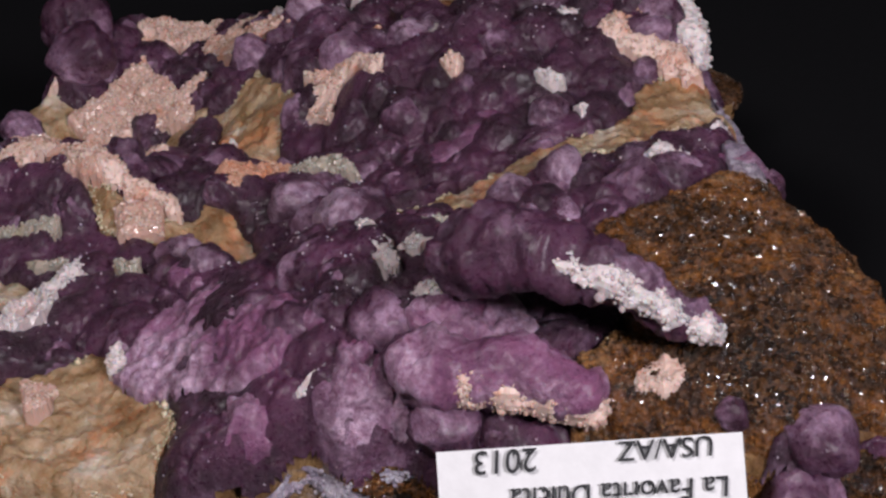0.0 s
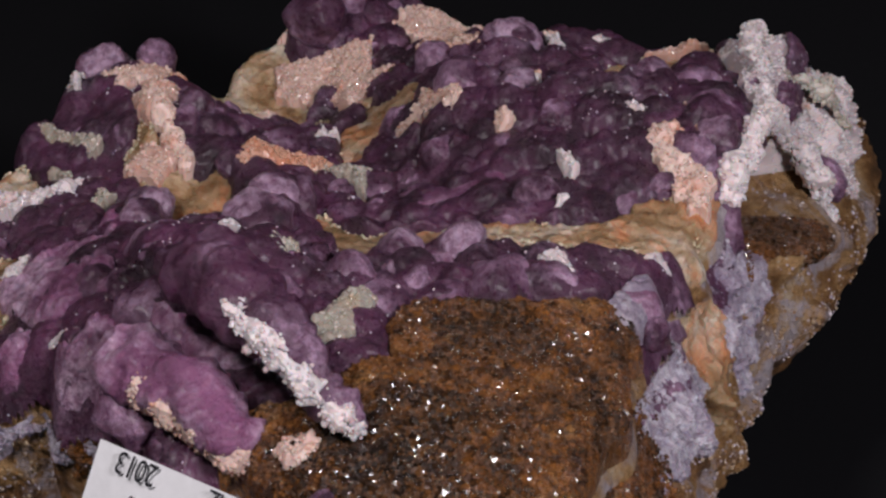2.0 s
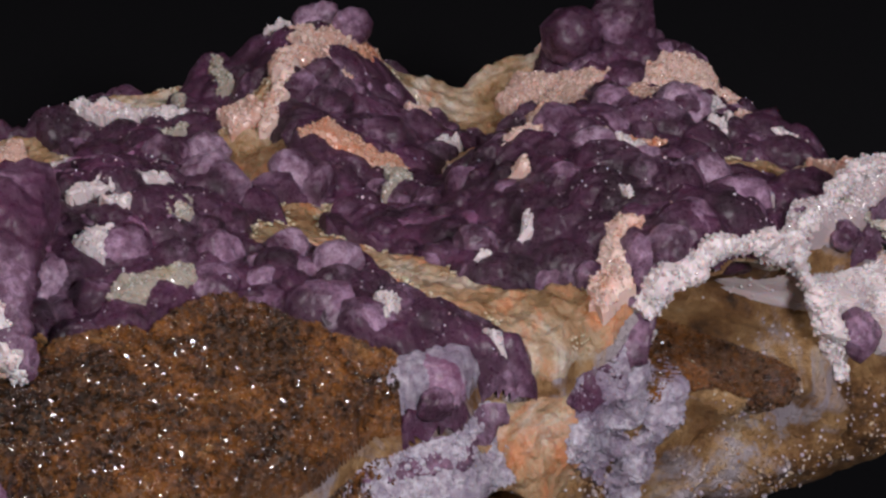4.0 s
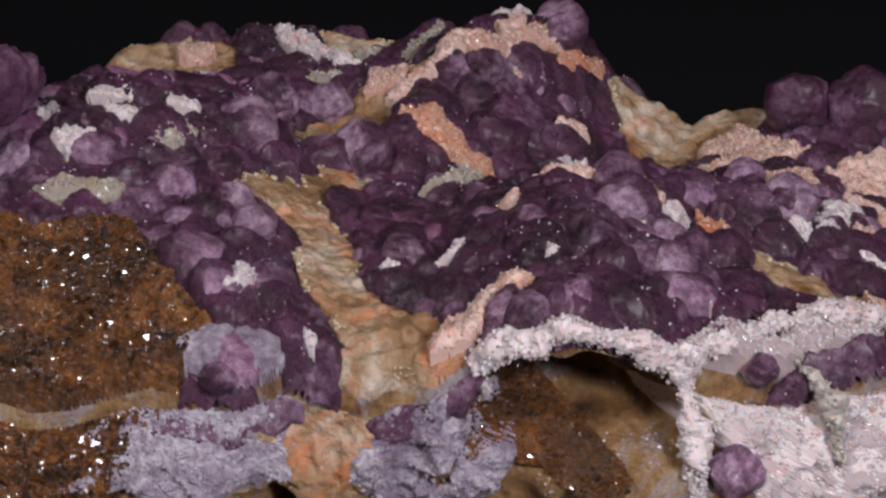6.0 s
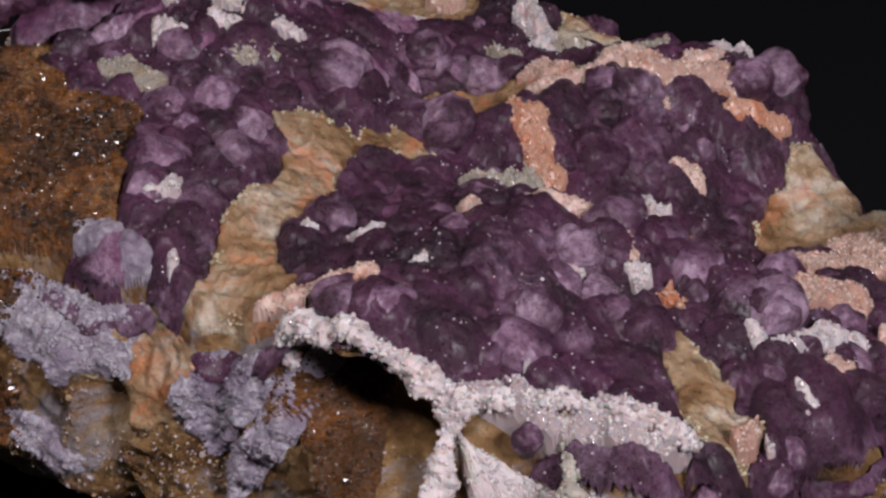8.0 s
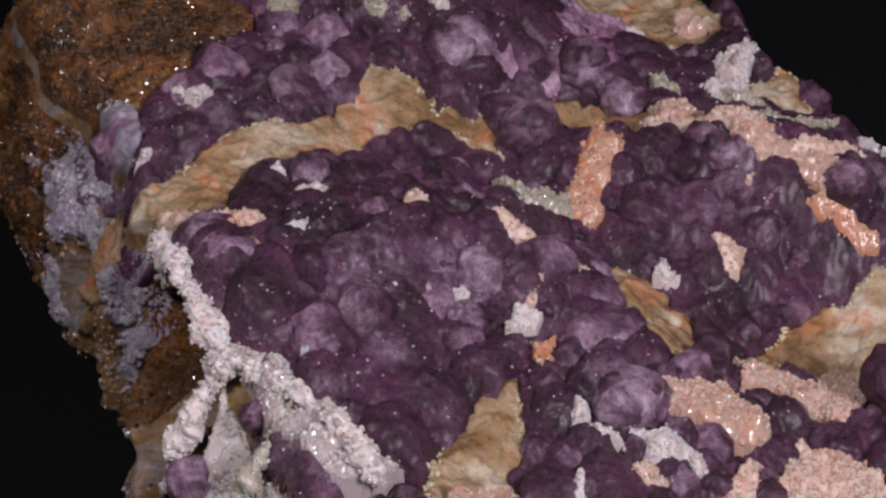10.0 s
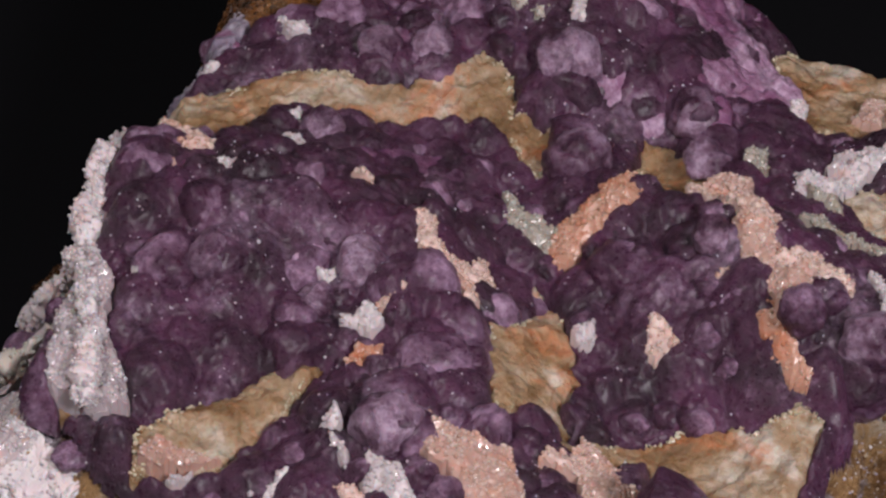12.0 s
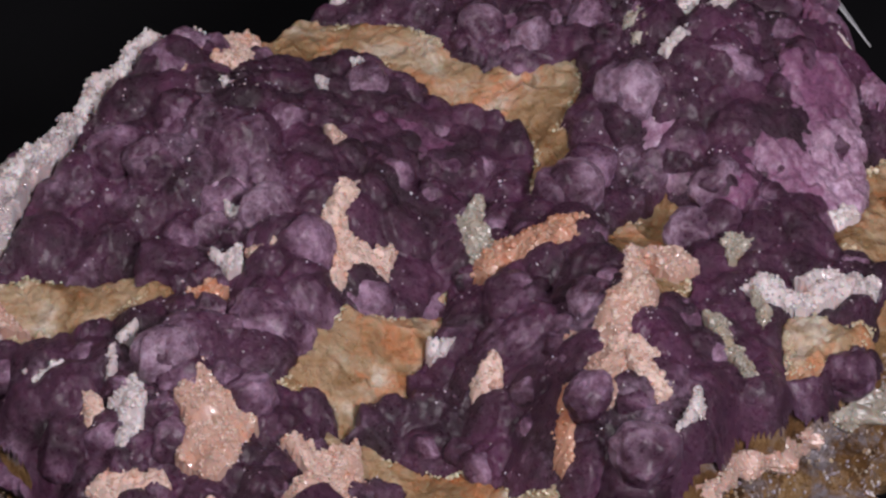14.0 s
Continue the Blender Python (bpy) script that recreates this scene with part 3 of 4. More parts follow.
area("white", (-48.7, -27.8), (-45.9, -22.6), (-41.0, -18.9), (-39.5, -22.8), (-43.8, -24.5), (-47.5, -30.1))
area("grey", (-37.0, -20.7), (-33.7, -21.8), (-34.1, -27.6), (-36.2, -25.3))
area("pink", (-37.3, -12.2), (-31.6, -11.5), (-31.6, -17.0), (-36.6, -16.9))
area("pink", (-47.4, 30.3), (-43.1, 33.8), (-37.3, 39.9), (-34.9, 35.2), (-30.9, 27.2), (-30.1, 23.3), (-37.9, 27.1), (-42.3, 24.8), (-45.2, 26.6))
area("pink", (-39.5, 56.6), (-26.7, 60.7), (-25.6, 49.8), (-32.1, 41.9), (-38.3, 46.2))
area("pink", (-55.8, 40.9), (-46.8, 45.0), (-45.3, 40.2), (-48.8, 35.1), (-55.8, 33.6))
area("pink", (20.1, 7.3), (20.0, 9.7), (22.8, 11.3), (26.5, 6.3), (32.5, 5.9), (32.1, 12.3), (34.4, 7.5), (34.8, 2.4), (29.3, 0.6), (24.2, 4.7))
area("white", (15.5, -4.4), (18.0, -4.8), (16.5, -6.9))
area("white", (11.7, 2.3), (13.8, 2.2), (15.5, 1.4), (15.3, -0.9))
area("block", (22.5, -49.4), (14.9, -40.0), (15.2, -35.1), (22.5, -29.5), (31.1, -22.4), (35.0, -24.6), (42.5, -27.1), (49.5, -32.3), (48.6, -46.3))
area("block", (19.5, -32.4), (30.0, -25.6), (34.7, -26.4), (41.2, -37.2), (44.3, -42.0), (39.4, -65.8), (26.7, -69.4), (20.5, -65.1), (24.7, -58.6), (23.0, -46.4))
lilac_skin((33.5, -24.0), (33.0, -16.0), r=2.0)
crust("grey", (11.5, -45.0), (10.6, -38.7), r=2.0)
crust("white", (-8.6, -33.2), (-6.2, -44.2), r=1.1)
crust("pink", (18.7, -62.1), r=2.4)
crust("white", (-16.8, -56.3), (-13.2, -54.7), r=0.3)
crust("salmon", (-45.1, 7.3), (-50.8, 11.3), r=1.1)
block((23, -51), (33, -48), (42, -50), r=7.5)
block((16, -62), (30, -61), (42, -59), r=6.5)
frosted_skin((-28.6, -39.7), (-21.0, -47.6), r=5.7)
frosted_skin((-12.7, -58.9), (-11.2, -61.2), r=4.7)
frosted_skin((-21.8, -56.4), (-20.8, -60.6), r=3.7)
frosted_skin((-2.6, -52.4), (5.0, -52.6), r=3.0)
frosted_skin((-27.1, -28.5), r=3.4)
crust("frost", (34.1, -0.2), r=1.6)
crust("frost", (12.1, 24.1), r=1.5)
crust("frost", (3.4, 21.0), (2.5, 19.3), r=1.3)
crust("frost", (-2.2, 17.0), r=1.6)
crust("frost", (6.3, -5.9), r=1.3)
crust("frost", (11.7, -23.5), (9.3, -28.5), r=1.7)
crust("frost", (-15.4, -12.8), r=1.3)
crust("frost", (-25.6, -30.5), r=1.7)
crust("frost", (-10.6, -27.2), r=1.3)
crust("frost", (-17.4, -45.7), (-13.9, -48.3), r=2.2)
crust("frost", (-25.5, -27.1), (-24.7, -34.0), r=2.0)
crust("frost", (-1.0, -6.2), (4.7, -4.0), r=2.7)
crust("frost", (10.7, -14.9), (14.1, -18.0), r=2.3)
crust("frost", (-4.5, -56.5), (0.5, -57.3), r=2.0)
crust("frost", (-12.8, -59.0), (-8.7, -61.4), r=3.4)
crust("frost", (-21.8, -57.5), (-19.5, -61.2), r=2.7)
crust("frost", (1.3, -40.6), r=2.0)
crust("frost", (20.2, 12.0), (21.6, 14.6), r=1.9)
crust("frost", (1.6, -36.2), r=1.3)
crust("frost", (11.8, 24.2), r=1.1)
crust("frost", (-10.1, -28.3), (-20.5, -26.5), r=2.0)
crust("frost", (-3.1, -8.9), (4.6, -4.3), r=1.5)
crust("frost", (-29.8, -60.3), r=2.0)
crust("frost", (34.9, -18.3), (38.3, -14.7), r=3.0)
wall_patch("block", (-37, 0.0), (-28, 0.0), r=5.0)
wall_patch("tan", (-0, 0.0), (-3, 0.0), (-10, 3.4), r=5.0)
wall_patch("lav", (9, 0.0), (5, 3.3), r=2.7)
wall_patch("lav", (-15, 0.0), (-20, 0.0), (-23, 0.1), r=4.0)
wall_patch("lav", (-27, 2.5), (-22, 4.4), r=3.7)
wall_patch("grey", (21, 4.5), (28, 3.4), (35, 2.3), r=1.7)
wall_patch("grey", (29, 6.3), (33, 7.5), r=1.3)
wall_patch("white", (51, 0.0), (58, 0.0), (62, 0.0), r=2.7)
wall_patch("lav", (-26, 5.2), (-12, 6.6), r=3.0)
wall_patch("lav", (-23, 17.5), (-17, 19.8), r=2.0)
wall_patch("lav", (18, 8.5), (10, 14.7), r=3.4)
wall_patch("grey", (32, 4.0), (41, 0.0), r=1.5)
wall_patch("white", (47, 1.3), (59, 0.0), r=3.7)
wall_patch("lav", (-21, 0.0), (-25, 0.5), (-25, 5.5), r=3.0)
wall_patch("tan", (-4, 0.0), (-7, 0.3), (-12, 3.6), r=2.7)
wall_patch("lav", (6, 4.8), (6, 8.1), r=3.0)
wall_patch("pink", (63, 0.0), (56, 0.0), r=2.7)
wall_patch("grey", (47, 0.0), (46, 1.2), r=2.0)
wall_patch("tan", (-129, 0.0), (-118, 0.0), r=5.0)
wall_patch("lav", (-106, 0.0), (-108, 0.0), r=3.7)
wall_patch("lav", (-97, 0.0), (-93, 0.0), r=4.0)
wall_patch("block", (-87, 0.0), (-92, 0.2), r=4.0)
wall_patch("block", (-58, 0.0), (-52, 0.0), r=4.0)
wall_patch("pink", (174, 0.8), (-168, 2.4), r=1.7)
wall_patch("grey", (-162, 1.1), (-156, 3.1), r=2.0)
wall_patch("tan", (-2, 3.3), (-8, 9.1), r=4.0)
wall_patch("white", (49, 0.5), (57, 1.5), (67, 1.0), r=3.6)

# ---- fluorite balls ----
def ball_shapes(material, count=10):
    unit, tri = ico(4)
    made = []
    for i in range(count):
        rng = np.random.RandomState(100 + i)
        planes = rng.normal(size=(11, 3))
        planes /= np.linalg.norm(planes, axis=1)[:, None]
        cut = (rng.uniform(0.72, 0.95, 11) / np.maximum(unit @ planes.T, 0.05)).min(1)
        radius = 0.75 * np.minimum(cut, 1.08) + 0.25
        radius = radius + 0.22 * grain(*(unit.T * 10), 9, i, 4) + 0.1 * grain(*(unit.T * 10), 3, i + 30, 3)
        made.append(mesh_of("fluorite_ball", unit * radius[:, None] / MM, tri, material))
    return made


BALLS, FROSTED_BALLS = ball_shapes(purple_unit), ball_shapes(frosted_unit, 6)
PLACED = [
    (32.1, 3.5, 3.0), (11.4, 24.8, 3.4), (3.5, 19.9, 3.4), (-2.4, 17.4, 3.0),
    (11.5, 17.6, 3.0), (20.7, 18.7, 3.4), (22.9, 22.7, 4.0), (14.5, -6.2, 3.0),
    (6.8, -5.6, 3.0), (3.8, -8.6, 2.7), (-2.4, -6.0, 3.4), (15.8, -22.4, 3.0),
    (10.3, -27.2, 3.0), (32.3, -17.8, 4.0), (25.7, -15.6, 3.0), (-10.9, -26.5, 4.0),
    (-16.0, -14.8, 3.7), (-16.1, -9.2, 3.0), (-19.1, -27.9, 3.0), (-25.9, -29.5, 4.0),
    (-29.7, -24.5, 3.4), (-35.6, -6.0, 2.8), (-50.6, 3.0, 2.8), (-56.7, 7.0, 4.0),
    (-12.6, 33.7, 4.4), (-7.9, 30.5, 3.4), (-9.6, 17.6, 3.7), (-8.9, 23.1, 1.9),
    (17.3, 39.9, 2.3), (15.5, 51.1, 2.3), (10.6, 48.4, 2.7), (-5.9, 43.3, 2.7),
    (-13.0, 43.3, 1.9), (-18.9, 41.0, 2.7), (-22.9, 32.5, 3.4), (-26.4, 30.0, 2.7),
    (-35.4, 32.1, 2.7), (-29.7, -7.7, 3.4), (-38.8, 7.3, 2.3), (-22.1, -34.1, 4.0),
    (-26.3, -44.6, 4.0), (-35.7, -23.7, 3.0), (12.7, 56.8, 2.7), (1.6, -36.2, 3.0),
    (2.4, -42.7, 4.0), (14.9, -46.1, 3.4), (-41.0, -56.6, 4.0), (-40.1, -3.0, 3.0),
    (-25.8, -22.0, 2.7), (25.5, 8.9, 3.4), (-17.1, 36.6, 3.7), (-29.5, 29.2, 3.0),
    (-33.2, 39.0, 1.7), (-1.7, 41.7, 2.7), (-7.0, 36.9, 3.4), (-46.7, 36.4, 5.0),
    (6.7, -18.2, 3.7), (6.7, -24.0, 4.0), (11.1, -8.4, 3.4), (-4.7, -9.1, 3.4),
    (6.3, -33.0, 3.4), (-16.0, -46.7, 3.7), (-13.7, -18.2, 3.7), (-2.9, -43.7, 2.5),
    (-37.6, 2.5, 2.3), (-47.1, -9.8, 2.5), (-42.3, -9.8, 2.7), (-28.5, -11.8, 3.0),
    (9.6, 3.3, 2.7), (4.6, -2.8, 3.0), (7.3, -11.7, 3.0), (13.3, -15.6, 3.4),
    (17.5, -58.4, 2.7), (30.9, -70.8, 4.0), (-6.4, 19.9, 3.4), (1.5, 26.3, 3.0),
    (25.8, 15.1, 4.0), (-15.9, 13.1, 3.0), (-42.8, 39.0, 3.0), (-45.6, 32.2, 2.3),
    (-51.2, 25.5, 2.3), (-42.6, -34.9, 2.7),
]


def scatter():
    """The hand-placed balls, then smaller ones wherever there is room."""
    rng = np.random.RandomState(4)
    placed = [p for p in PLACED if all(float(outside(p[0], p[1], *b)) > 0.3 * p[2] for b in BARE)
              and all(float(outside(p[0], p[1], *b)) > -0.5 for b in PATCHES)]
    first = len(placed)
    for low, high, tries in ((3.4, 4.8, 420), (2.2, 3.4, 2200), (1.4, 2.2, 3000)):
        x, y, r = rng.uniform(-62, 46, tries), rng.uniform(-76, 60, tries), rng.uniform(low, high, tries)
        fine = reach(x, y) < 0.985
        for spine, width, seed in BARE:
            fine &= outside(x, y, spine, width, seed) > 0.25 * r
        for spine, width, seed in PATCHES:
            fine &= outside(x, y, spine, width, seed) > -0.1 * r
        for px, py, pr in zip(x[fine], y[fine], r[fine]):
            if all((px - q[0]) ** 2 + (py - q[1]) ** 2 > (0.62 * (pr + q[2])) ** 2 for q in placed):
                placed.append((px, py, pr))
    return placed, first


def fused(x, y):
    """1 where the balls have grown together into one smooth skin, 0 where they stand apart."""
    return np.clip(0.72 + 2.6 * grain(x, y, 5, 12, 61, 2), 0, 1)


def fluorite_sheet(placed):
    """One botryoidal skin: all balls melted into each other over the face."""
    cell, soft = 0.26, 0.25
    gx, gy = np.arange(-62, 48, cell), np.arange(-74, 60, cell)
    x, y = np.meshgrid(gx, gy, indexing="ij")
    rng = np.random.RandomState(21)
    calm = fused(x, y)
    total = np.exp((-1.3 + 0.8 * calm + 0.5 * grain(x, y, 3, 7, 2)) / soft)
    for px, py, pr in placed:
        i0, i1 = np.searchsorted(gx, (px - 1.3 * pr, px + 1.3 * pr))
        j0, j1 = np.searchsorted(gy, (py - 1.3 * pr, py + 1.3 * pr))
        dx, dy = x[i0:i1, j0:j1] - px, y[i0:i1, j0:j1] - py
        turn, flat = rng.uniform(0, 3.14), rng.uniform(0.75, 1.0)
        u, v = dx * math.cos(turn) + dy * math.sin(turn), (dy * math.cos(turn) - dx * math.sin(turn)) * flat
        d = np.sqrt(u * u + v * v) / pr
        # stepped cube faces on the shoulders
        d = d * (1 + 0.10 * np.maximum(abs(u), abs(v)) / (pr * np.maximum(d, 0.05)))
        dome = 0.7 * np.sqrt(np.clip(1 - d * d, 0, 1)) - 0.3
        total[i0:i1, j0:j1] += np.exp((min(pr, 4.4) * dome + rng.uniform(-0.8, 0.7)) / soft)
    z = soft * np.log(total) + 1.0 * (0.3 - abs(grain(x, y, 9, 4.5, 31, 4))) + 0.5 * grain(x, y, 9, 2.0, 35, 3) + 0.2 * grain(x, y, 1, 0.7, 77, 2)
    inside = reach(x, y)
    gone = 60 * np.clip(inside - 1.004, 0, 0.1)
    edge = np.zeros_like(x)
    for spine, width, seed in BARE:
        xs, ys = [p[0] for p in spine], [p[1] for p in spine]
        i0, i1 = np.searchsorted(gx, (min(xs) - 2 * width - 2, max(xs) + 2 * width + 2))
        j0, j1 = np.searchsorted(gy, (min(ys) - 2 * width - 2, max(ys) + 2 * width + 2))
        near = np.s_[i0:i1, j0:j1]
        edge[near] = np.maximum(edge[near], np.clip(0.5 - outside(x[near], y[near], spine, width, seed) / 0.5, 0, 3.0))
    z = top(x, y) - drop(x, y) + z - gone - 1.5 * edge
    keep = (inside < 1.009) & (edge < 2.2)
    index = -np.ones(x.shape, int)
    index[keep] = np.arange(keep.sum())
    a, b, c, e = index[:-1, :-1], index[1:, :-1], index[1:, 1:], index[:-1, 1:]
    full = (a >= 0) & (b >= 0) & (c >= 0) & (e >= 0)
    faces = np.stack([a[full], b[full], c[full], e[full]], 1)
    # pale chips stand in for tiny glints as well as white quartz specks
    spots = np.argwhere(keep & (grain(x, y, 2, 9, 91, 3) > -0.1))
    spots = spots[np.random.RandomState(77).choice(len(spots), 1200, replace=False)]
    sv, sf = chipped(np.zeros((0, 3)), [], [(x[i, j], y[i, j], z[i, j] + 0.04) for i, j in spots], 1.0, 78, 0.55)
    part("quartz_specks", mesh_of("quartz_specks", sv, sf, frost_druse, smooth=False), specimen, "tiny pale quartz specks and painted glints on the fluorite", "stuff")
    part("fluorite_skin", mesh_of("fluorite_skin", np.stack([x[keep], y[keep], z[keep]], 1), faces, purple),
         specimen, "dark purple botryoidal fluorite crust")


def fluorite_balls():
    rng = np.random.RandomState(9)
    placed, first = scatter()
    fluorite_sheet(placed)
    loose = [i for i, p in enumerate(placed) if i < first or fused(np.array(p[0]), np.array(p[1])) < 0.55]
    order = sorted(loose, key=lambda i: (i >= first, -placed[i][2]))[:170]
    for i in order:
        px, py, r = placed[i]
        z = float(top(px, py) - drop(px, py))
        spot = Vector((px, py, z - 0.55 * r + rng.uniform(-0.3, 0.25) * r))
        turn = Euler(rng.uniform(0, 6.28, 3))
        ob = part("fluorite_ball", BALLS[int(rng.randint(len(BALLS)))], specimen)
        ob.matrix_basis = Matrix.LocRotScale(spot * MM, turn, Vector(rng.uniform(0.85, 1.1, 3)) * r * MM)


# balls that stand proud of the face or of the wall: x, y, z and radius
PROUD = [
    (-45.0, 38.0, 1.2, 4.6), (-46.0, 46.5, 1.0, 5.0), (-49.0, 7.2, 8.7, 2.8),
    (32.7, -68.4, 12.0, 3.7),
    (24.9, -67.1, 15.1, 1.7),
    (31.4, 33.5, -3.4, 3.4),
    (25.2, 36.2, 6.4, 1.5),
    (23.0, 31.4, 9.3, 1.1),
    (25.6, 36.1, 6.0, 1.6),
]


# larger balls with a pale frost on them: x, y, z and radius
FROSTED = [
    (-16.3, -14.5, 7.7, 3.6), (-10.5, -27.2, 14.0, 3.5), (-25.9, -28.0, 9.6, 3.4), (-29.7, -21.1, 7.4, 3.0),
    (12.1, 25.4, 10.8, 2.9), (-2.6, 18.5, 9.2, 2.9), (-14.1, 37.5, 3.6, 3.7), (-9.6, 29.7, 4.1, 2.2),
    (-36.6, -2.1, 9.5, 2.4), (0.2, 23.9, 7.3, 2.2), (12.7, -20.9, 13.6, 3.0), (-8.8, -27.2, 14.2, 4.0),
    (-25.9, -27.6, 9.4, 3.8), (-14.8, -13.4, 7.4, 3.3), (-57.0, 6.2, 5.5, 4.0), (-46.2, 3.4, 4.5, 2.8),
    (-14.2, 37.9, 3.5, 3.8), (-2.5, 17.7, 9.5, 2.6), (27.5, 12.0, 12.8, 3.2), (13.2, -4.8, 11.0, 2.6),
    (7.6, -24.9, 13.9, 2.6),
]


def proud_balls():
    rng = np.random.RandomState(33)
    for x, y, z, r, shapes in [(*p, BALLS) for p in PROUD] + [(*p, FROSTED_BALLS) for p in FROSTED]:
        ob = part("fluorite_ball", shapes[int(rng.randint(len(shapes)))], specimen)
        ob.matrix_basis = Matrix.LocRotScale(Vector((x, y, z)) * MM, Euler(rng.uniform(0, 6.28, 3)), Vector(rng.uniform(0.9, 1.1, 3)) * r * MM)


def sweep(spine, radii, seed, rough, step=0.35, sides=26):
    """A lumpy rod along a spine, closed at both ends, with the directions of its skin."""
    pts = [Vector(p) for p in spine]
    line = []
    for (p, q), (r0, r1) in zip(zip(pts, pts[1:]), zip(radii, radii[1:])):
        n = max(2, int((q - p).length / step))
        line += [(p.lerp(q, i / n), r0 + (r1 - r0) * i / n) for i in range(n)]
    line.append((pts[-1], radii[-1]))
    m, verts, outs = len(line), [], []
    for i, (c, r) in enumerate(line):
        ahead = (line[min(m - 1, i + 3)][0] - line[max(0, i - 3)][0]).normalized()
        side = ahead.cross(Vector((0, 0, 1))).normalized()
        up = side.cross(ahead)
        cap = math.sqrt(max(0.02, 1 - max(0, 1 - min(i, m - 1 - i) * step / max(r, 0.1)) ** 2))
        for j in range(sides):
            w = 2 * math.pi * j / sides
            o = side * math.cos(w) + up * math.sin(w)
            outs.append(o)
            verts.append(c + o * r * cap)
    v, o = np.array([p[:] for p in verts]), np.array([p[:] for p in outs])
    v = v + o * (rough * grain(*v.T, 4.0, seed, 5) + 0.35 * rough * grain(*v.T, 1.3, seed + 9, 2))[:, None]
    faces = [[i * sides + j, i * sides + (j + 1) % sides, (i + 1) * sides + (j + 1) % sides, (i + 1) * sides + j] for i in range(m - 1) for j in range(sides)]
    faces += [list(range(sides))[::-1], [(m - 1) * sides + j for j in range(sides)]]
    return v, o, faces


def ridge(spine, radii, seed, crusted, rough, skin, rise):
    """A long overhanging lobe of fluorite with a quartz crust along its outer edge."""
    v, o, faces = sweep(spine, radii, seed, rough)
    body = part("fluorite_lobe", mesh_of("fluorite_lobe", v, faces, skin), specimen, "overhanging lobe of purple fluorite")
    first = 2 if len(spine) > 4 else 1
    edge = [(p[0], p[1] - 0.6 * r, p[2] + rise * r) for p, r in zip(spine, radii)][first:]
    cv, co, cf = sweep(edge, [0.46 * r + 0.35 for r in radii[first:]], seed + 3, 1.5, 0.28, 22)
    cv, cf = chipped(cv, cf, [tuple(p) for p in cv + np.random.RandomState(seed).normal(0, 0.1, cv.shape)], 0.35, seed, 1.1)
    part("quartz_edge", mesh_of("quartz_edge", cv, cf, KINDS[crusted][0], smooth=False), body, KINDS[crusted][1])


def rod_crust(kind, spine, radii, seed):
    """A free-standing rim of quartz crystals."""
    v, o, faces = sweep(spine, radii, seed, 2.2, 0.3, 22)
    v, faces = chipped(v, faces, [tuple(p) for p in v + np.random.RandomState(seed).normal(0, 0.1, v.shape)], 0.3, seed, 1.15)
    part("quartz_rim", mesh_of("quartz_rim", v, faces, KINDS[kind][0], smooth=False), specimen, KINDS[kind][1])


def grit_on_wall():
    """Loose crystal grit all over the wall, too fine to tell apart."""
    rng = np.random.RandomState(3)
    a, k = rng.uniform(-math.pi, math.pi, 24000), rng.uniform(0.02, 0.7, 24000)
    x, y, z, _ = wall(a, k)
    thick = grain(x, y, z, 6, 41, 3) > -0.15
    v, f = chipped(np.zeros((0, 3)), [], [tuple(p) for p in np.stack([x, y, z], 1)[thick]], 1.0, 8, 0.8)
    part("crystal_grit", mesh_of("crystal_grit", v, f, grit_mat, smooth=False), specimen, "fine tan, white and lilac crystal grit", "stuff")


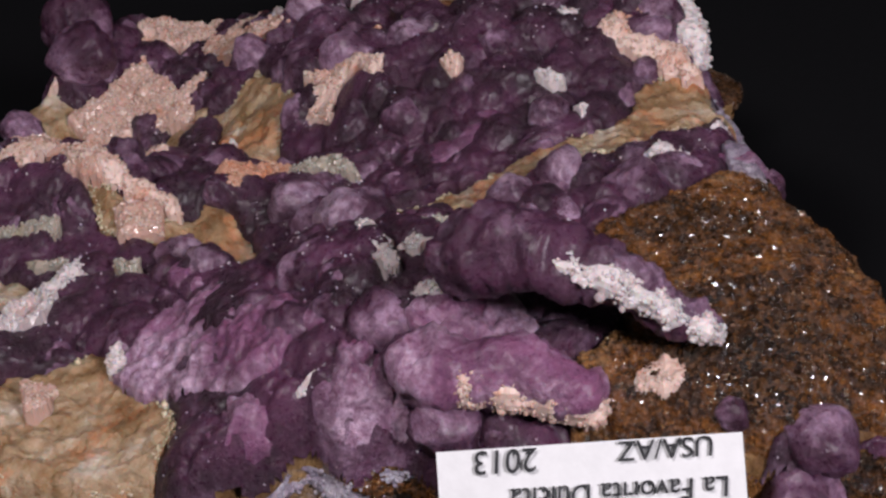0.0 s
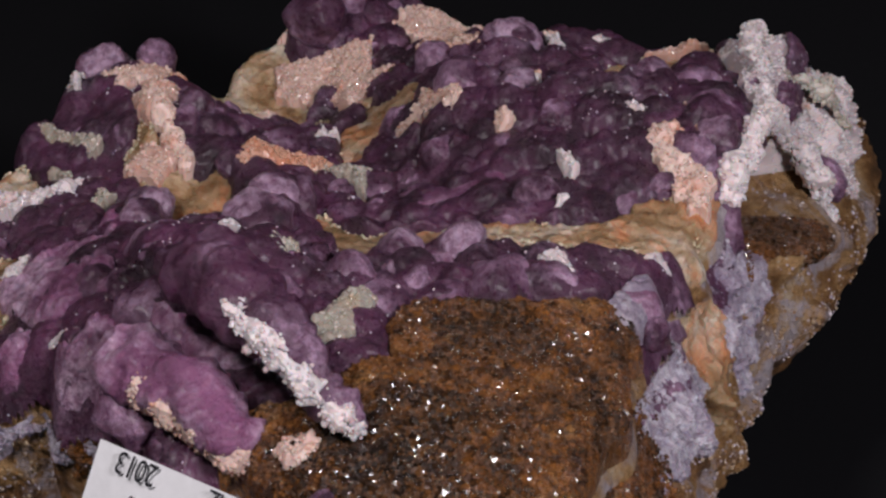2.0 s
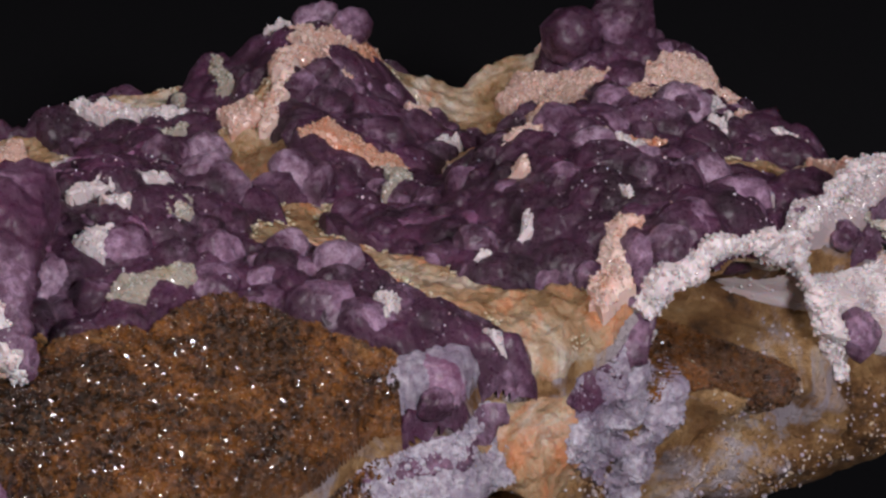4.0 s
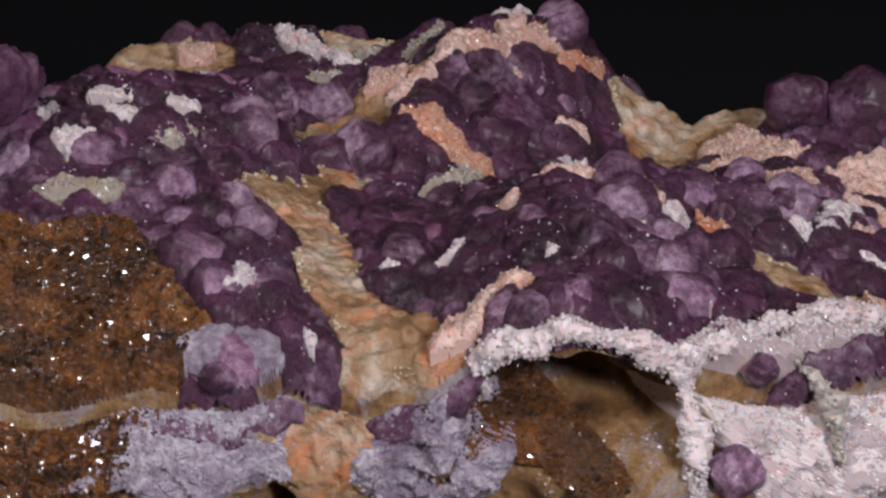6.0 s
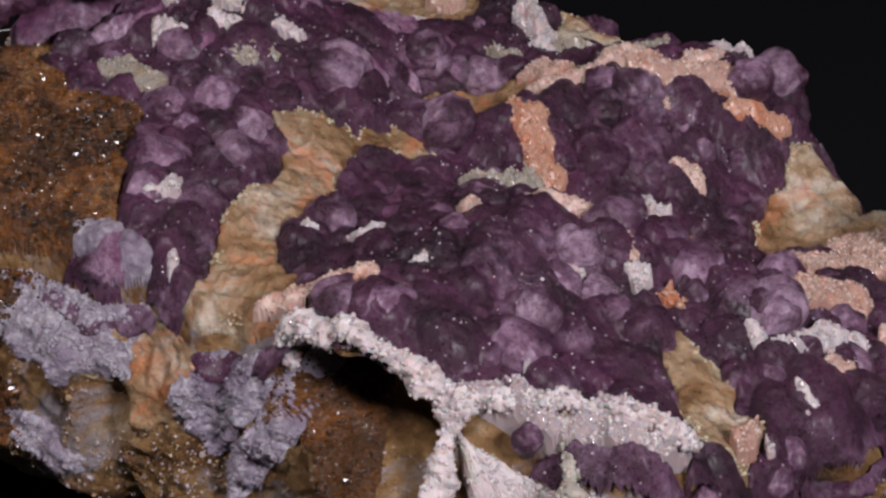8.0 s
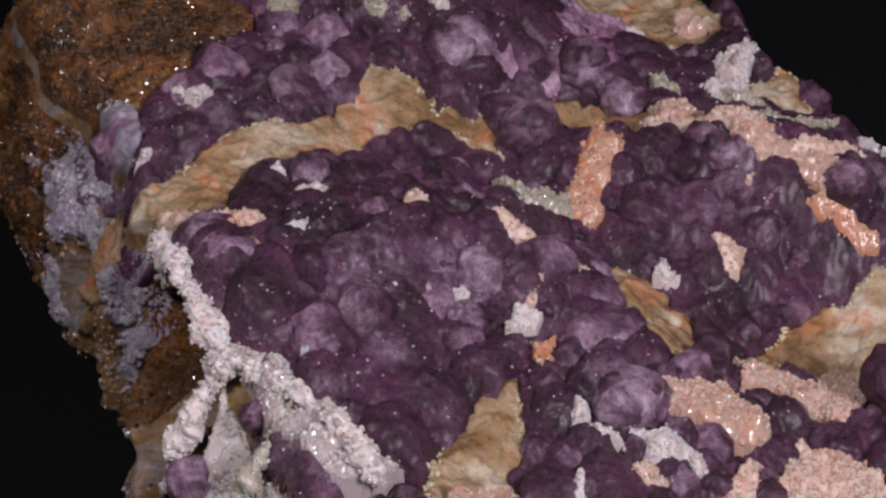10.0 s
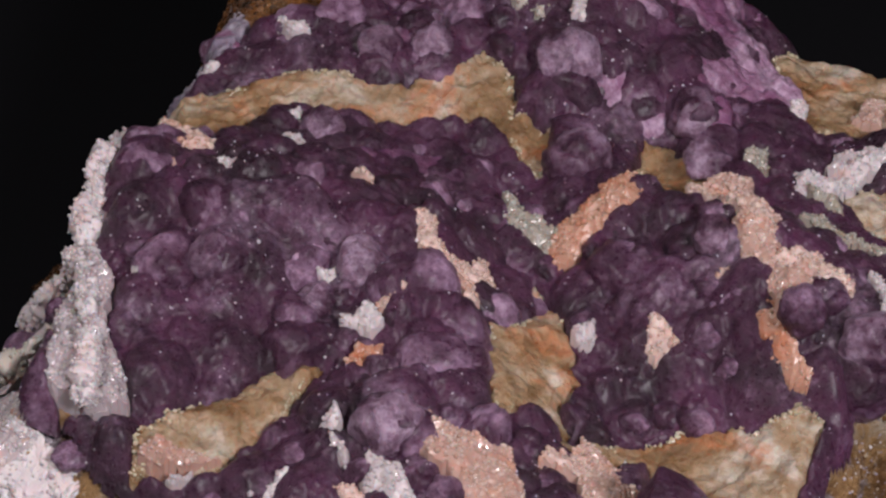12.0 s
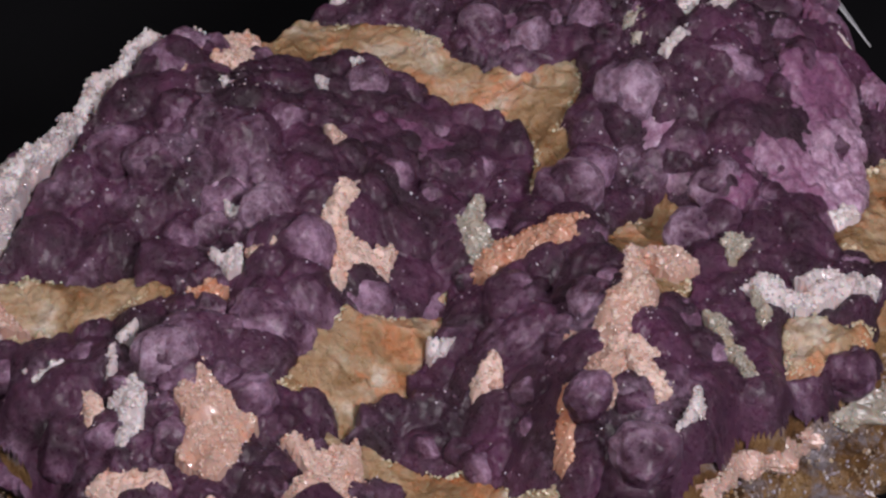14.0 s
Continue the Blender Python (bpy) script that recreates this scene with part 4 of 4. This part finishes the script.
# ---- the paper label, its writing upside down against the rock's foot ----
def label_thing():
    along, up = Vector((-0.956, 0.245, -0.161)).normalized(), Vector((0.028, 0.6375, 0.77))
    up = (up - along * up.dot(along)).normalized()
    out = along.cross(up)
    if out.y > 0:
        out = -out
    corner = Vector((-3.1, -64.4, 11.9)) * MM
    width, height = 29.5 * MM, 10.6 * MM
    right, rise = along, -up
    m = Matrix((right, rise, right.cross(rise))).transposed().to_4x4()
    if m.to_3x3().col[2].dot(out) < 0:
        right = -along
        m = Matrix((right, rise, right.cross(rise))).transposed().to_4x4()
    m.translation = corner - along * width * 0.5 - up * height * 0.5 + out * 0.5 * MM
    bm = bmesh.new()
    bmesh.ops.create_grid(bm, x_segments=14, y_segments=9, size=0.5)
    for v in bm.verts:
        v.co = Vector((v.co.x * width, v.co.y * height, 0.25 * MM * math.sin(v.co.x * 5 + 1) * v.co.y))
    bmesh.ops.solidify(bm, geom=bm.faces[:], thickness=0.16 * MM)
    me = bpy.data.meshes.new("paper_label")
    bm.to_mesh(me)
    bm.free()
    me.materials.append(paper_mat)
    paper = part("paper_label", me, specimen, "white paper label with black handwriting, upside down")
    paper.matrix_basis = m

    def write(text, x, y, size):
        cu = bpy.data.curves.new("writing", "FONT")
        cu.body, cu.size, cu.align_x, cu.extrude, cu.shear = text, size * MM, "LEFT", 0.02 * MM, 0.1
        cu.offset = 0.01 * MM
        cu.materials.append(ink_mat)
        tmp = new("writing", cu)
        me2 = bpy.data.meshes.new_from_object(tmp.evaluated_get(bpy.context.evaluated_depsgraph_get()))
        bpy.data.objects.remove(tmp)
        ob = part("writing", me2, paper, "black handwritten ink")
        ob.location = (x * MM, y * MM, 0.42 * MM)

    write("USA/AZ", -12.2, -5.15, 2.65)
    write("2013", 4.6, -5.1, 3.2)
    write("La Favorita Dulcita", -13.4, -1.4, 2.75)
    for x0, w in ((-13.2, 7.5), (-3.0, 8.0)):
        for k in range(int(w / 1.3)):
            b = bmesh.new()
            bmesh.ops.create_cube(b, size=1.0)
            bmesh.ops.scale(b, vec=(0.7 * MM, (1.2 + 0.5 * (k % 2)) * MM, 0.05 * MM), verts=b.verts)
            me3 = bpy.data.meshes.new("ink_bar")
            b.to_mesh(me3)
            b.free()
            me3.materials.append(ink_mat)
            ob = part("ink_bar", me3, paper, "illegible ink stroke")
            ob.location = ((x0 + k * 1.3) * MM, 2.9 * MM, 0.42 * MM)


label_thing()


# no loose balls under the free-standing rims
PATCHES.append((((31, 6.3), (30.2, 12.8), (29.4, 19), (27, 27), (21, 37.6), (16.5, 44.8)), 3.6, 7))
proud_balls()
ridge([(-2, -51, 24.5), (3, -53, 26.5), (9, -55.5, 27.5), (14, -57.5, 26), (19, -59, 22.8), (25, -59.5, 19.0)], [3.4, 4.4, 3.8, 3.0, 2.4, 1.0], 5, "white", 2.3, purple, 0.15)
ridge([(-7, -56.5, 17.0), (-2, -58.5, 17.8), (5, -60, 17.2), (13.5, -62.3, 14.6)], [2.6, 3.6, 3.2, 2.0], 6, "pink", 2.2, frosted, -0.3)
rod_crust("white", [(31.4, 6.5, 5), (31.4, 6.3, 9.4), (31.2, 9, 11.6), (31.0, 12.8, 12.2), (30.6, 15.5, 13.8), (30.0, 19, 12.8), (28.8, 23, 10.5), (27, 27, 8.2)], [0.8, 1.3, 1.4, 1.2, 1.1, 1.1, 1.2, 1.6], 51)
rod_crust("white", [(27, 27, 8.0), (24.9, 30.6, 9.2), (21, 37.6, 9.6), (16.5, 44.8, 8.2), (15, 50, 6)], [1.3, 1.2, 1.0, 1.2, 0.9], 52)
rod_crust("white", [(27, 27, 8), (29.5, 28.5, 4.5), (32.5, 29.5, 0), (35, 30, -6)], [1.3, 1.4, 1.1, 0.8], 53)
rod_crust("grey", [(22, 38, 8.6), (27, 43, 3.5), (30.5, 45, -2)], [0.9, 1.0, 0.7], 54)
grit_on_wall()
fluorite_balls()


# ---- motion: the turntable turns the specimen evenly ----
def motions():
    walk(specimen, [(t, pose(0, 0, 0, 0, 0, turn)) for t, turn in (
        (0, 0.00), (0.5, -8.00), (1, -16.18), (1.5, -24.42), (2, -32.54), (2.5, -40.61), (4.8, -80.10), (5.5, -91.71),
        (6, -99.80), (6.5, -108.22), (7, -117.04), (7.5, -125.79), (8.2, -138.07), (10.3, -173.78), (11, -186.09),
        (11.5, -194.34), (12, -202.49), (12.5, -210.57), (13, -218.75), (13.5, -227.27), (14, -236.18))])


motions()
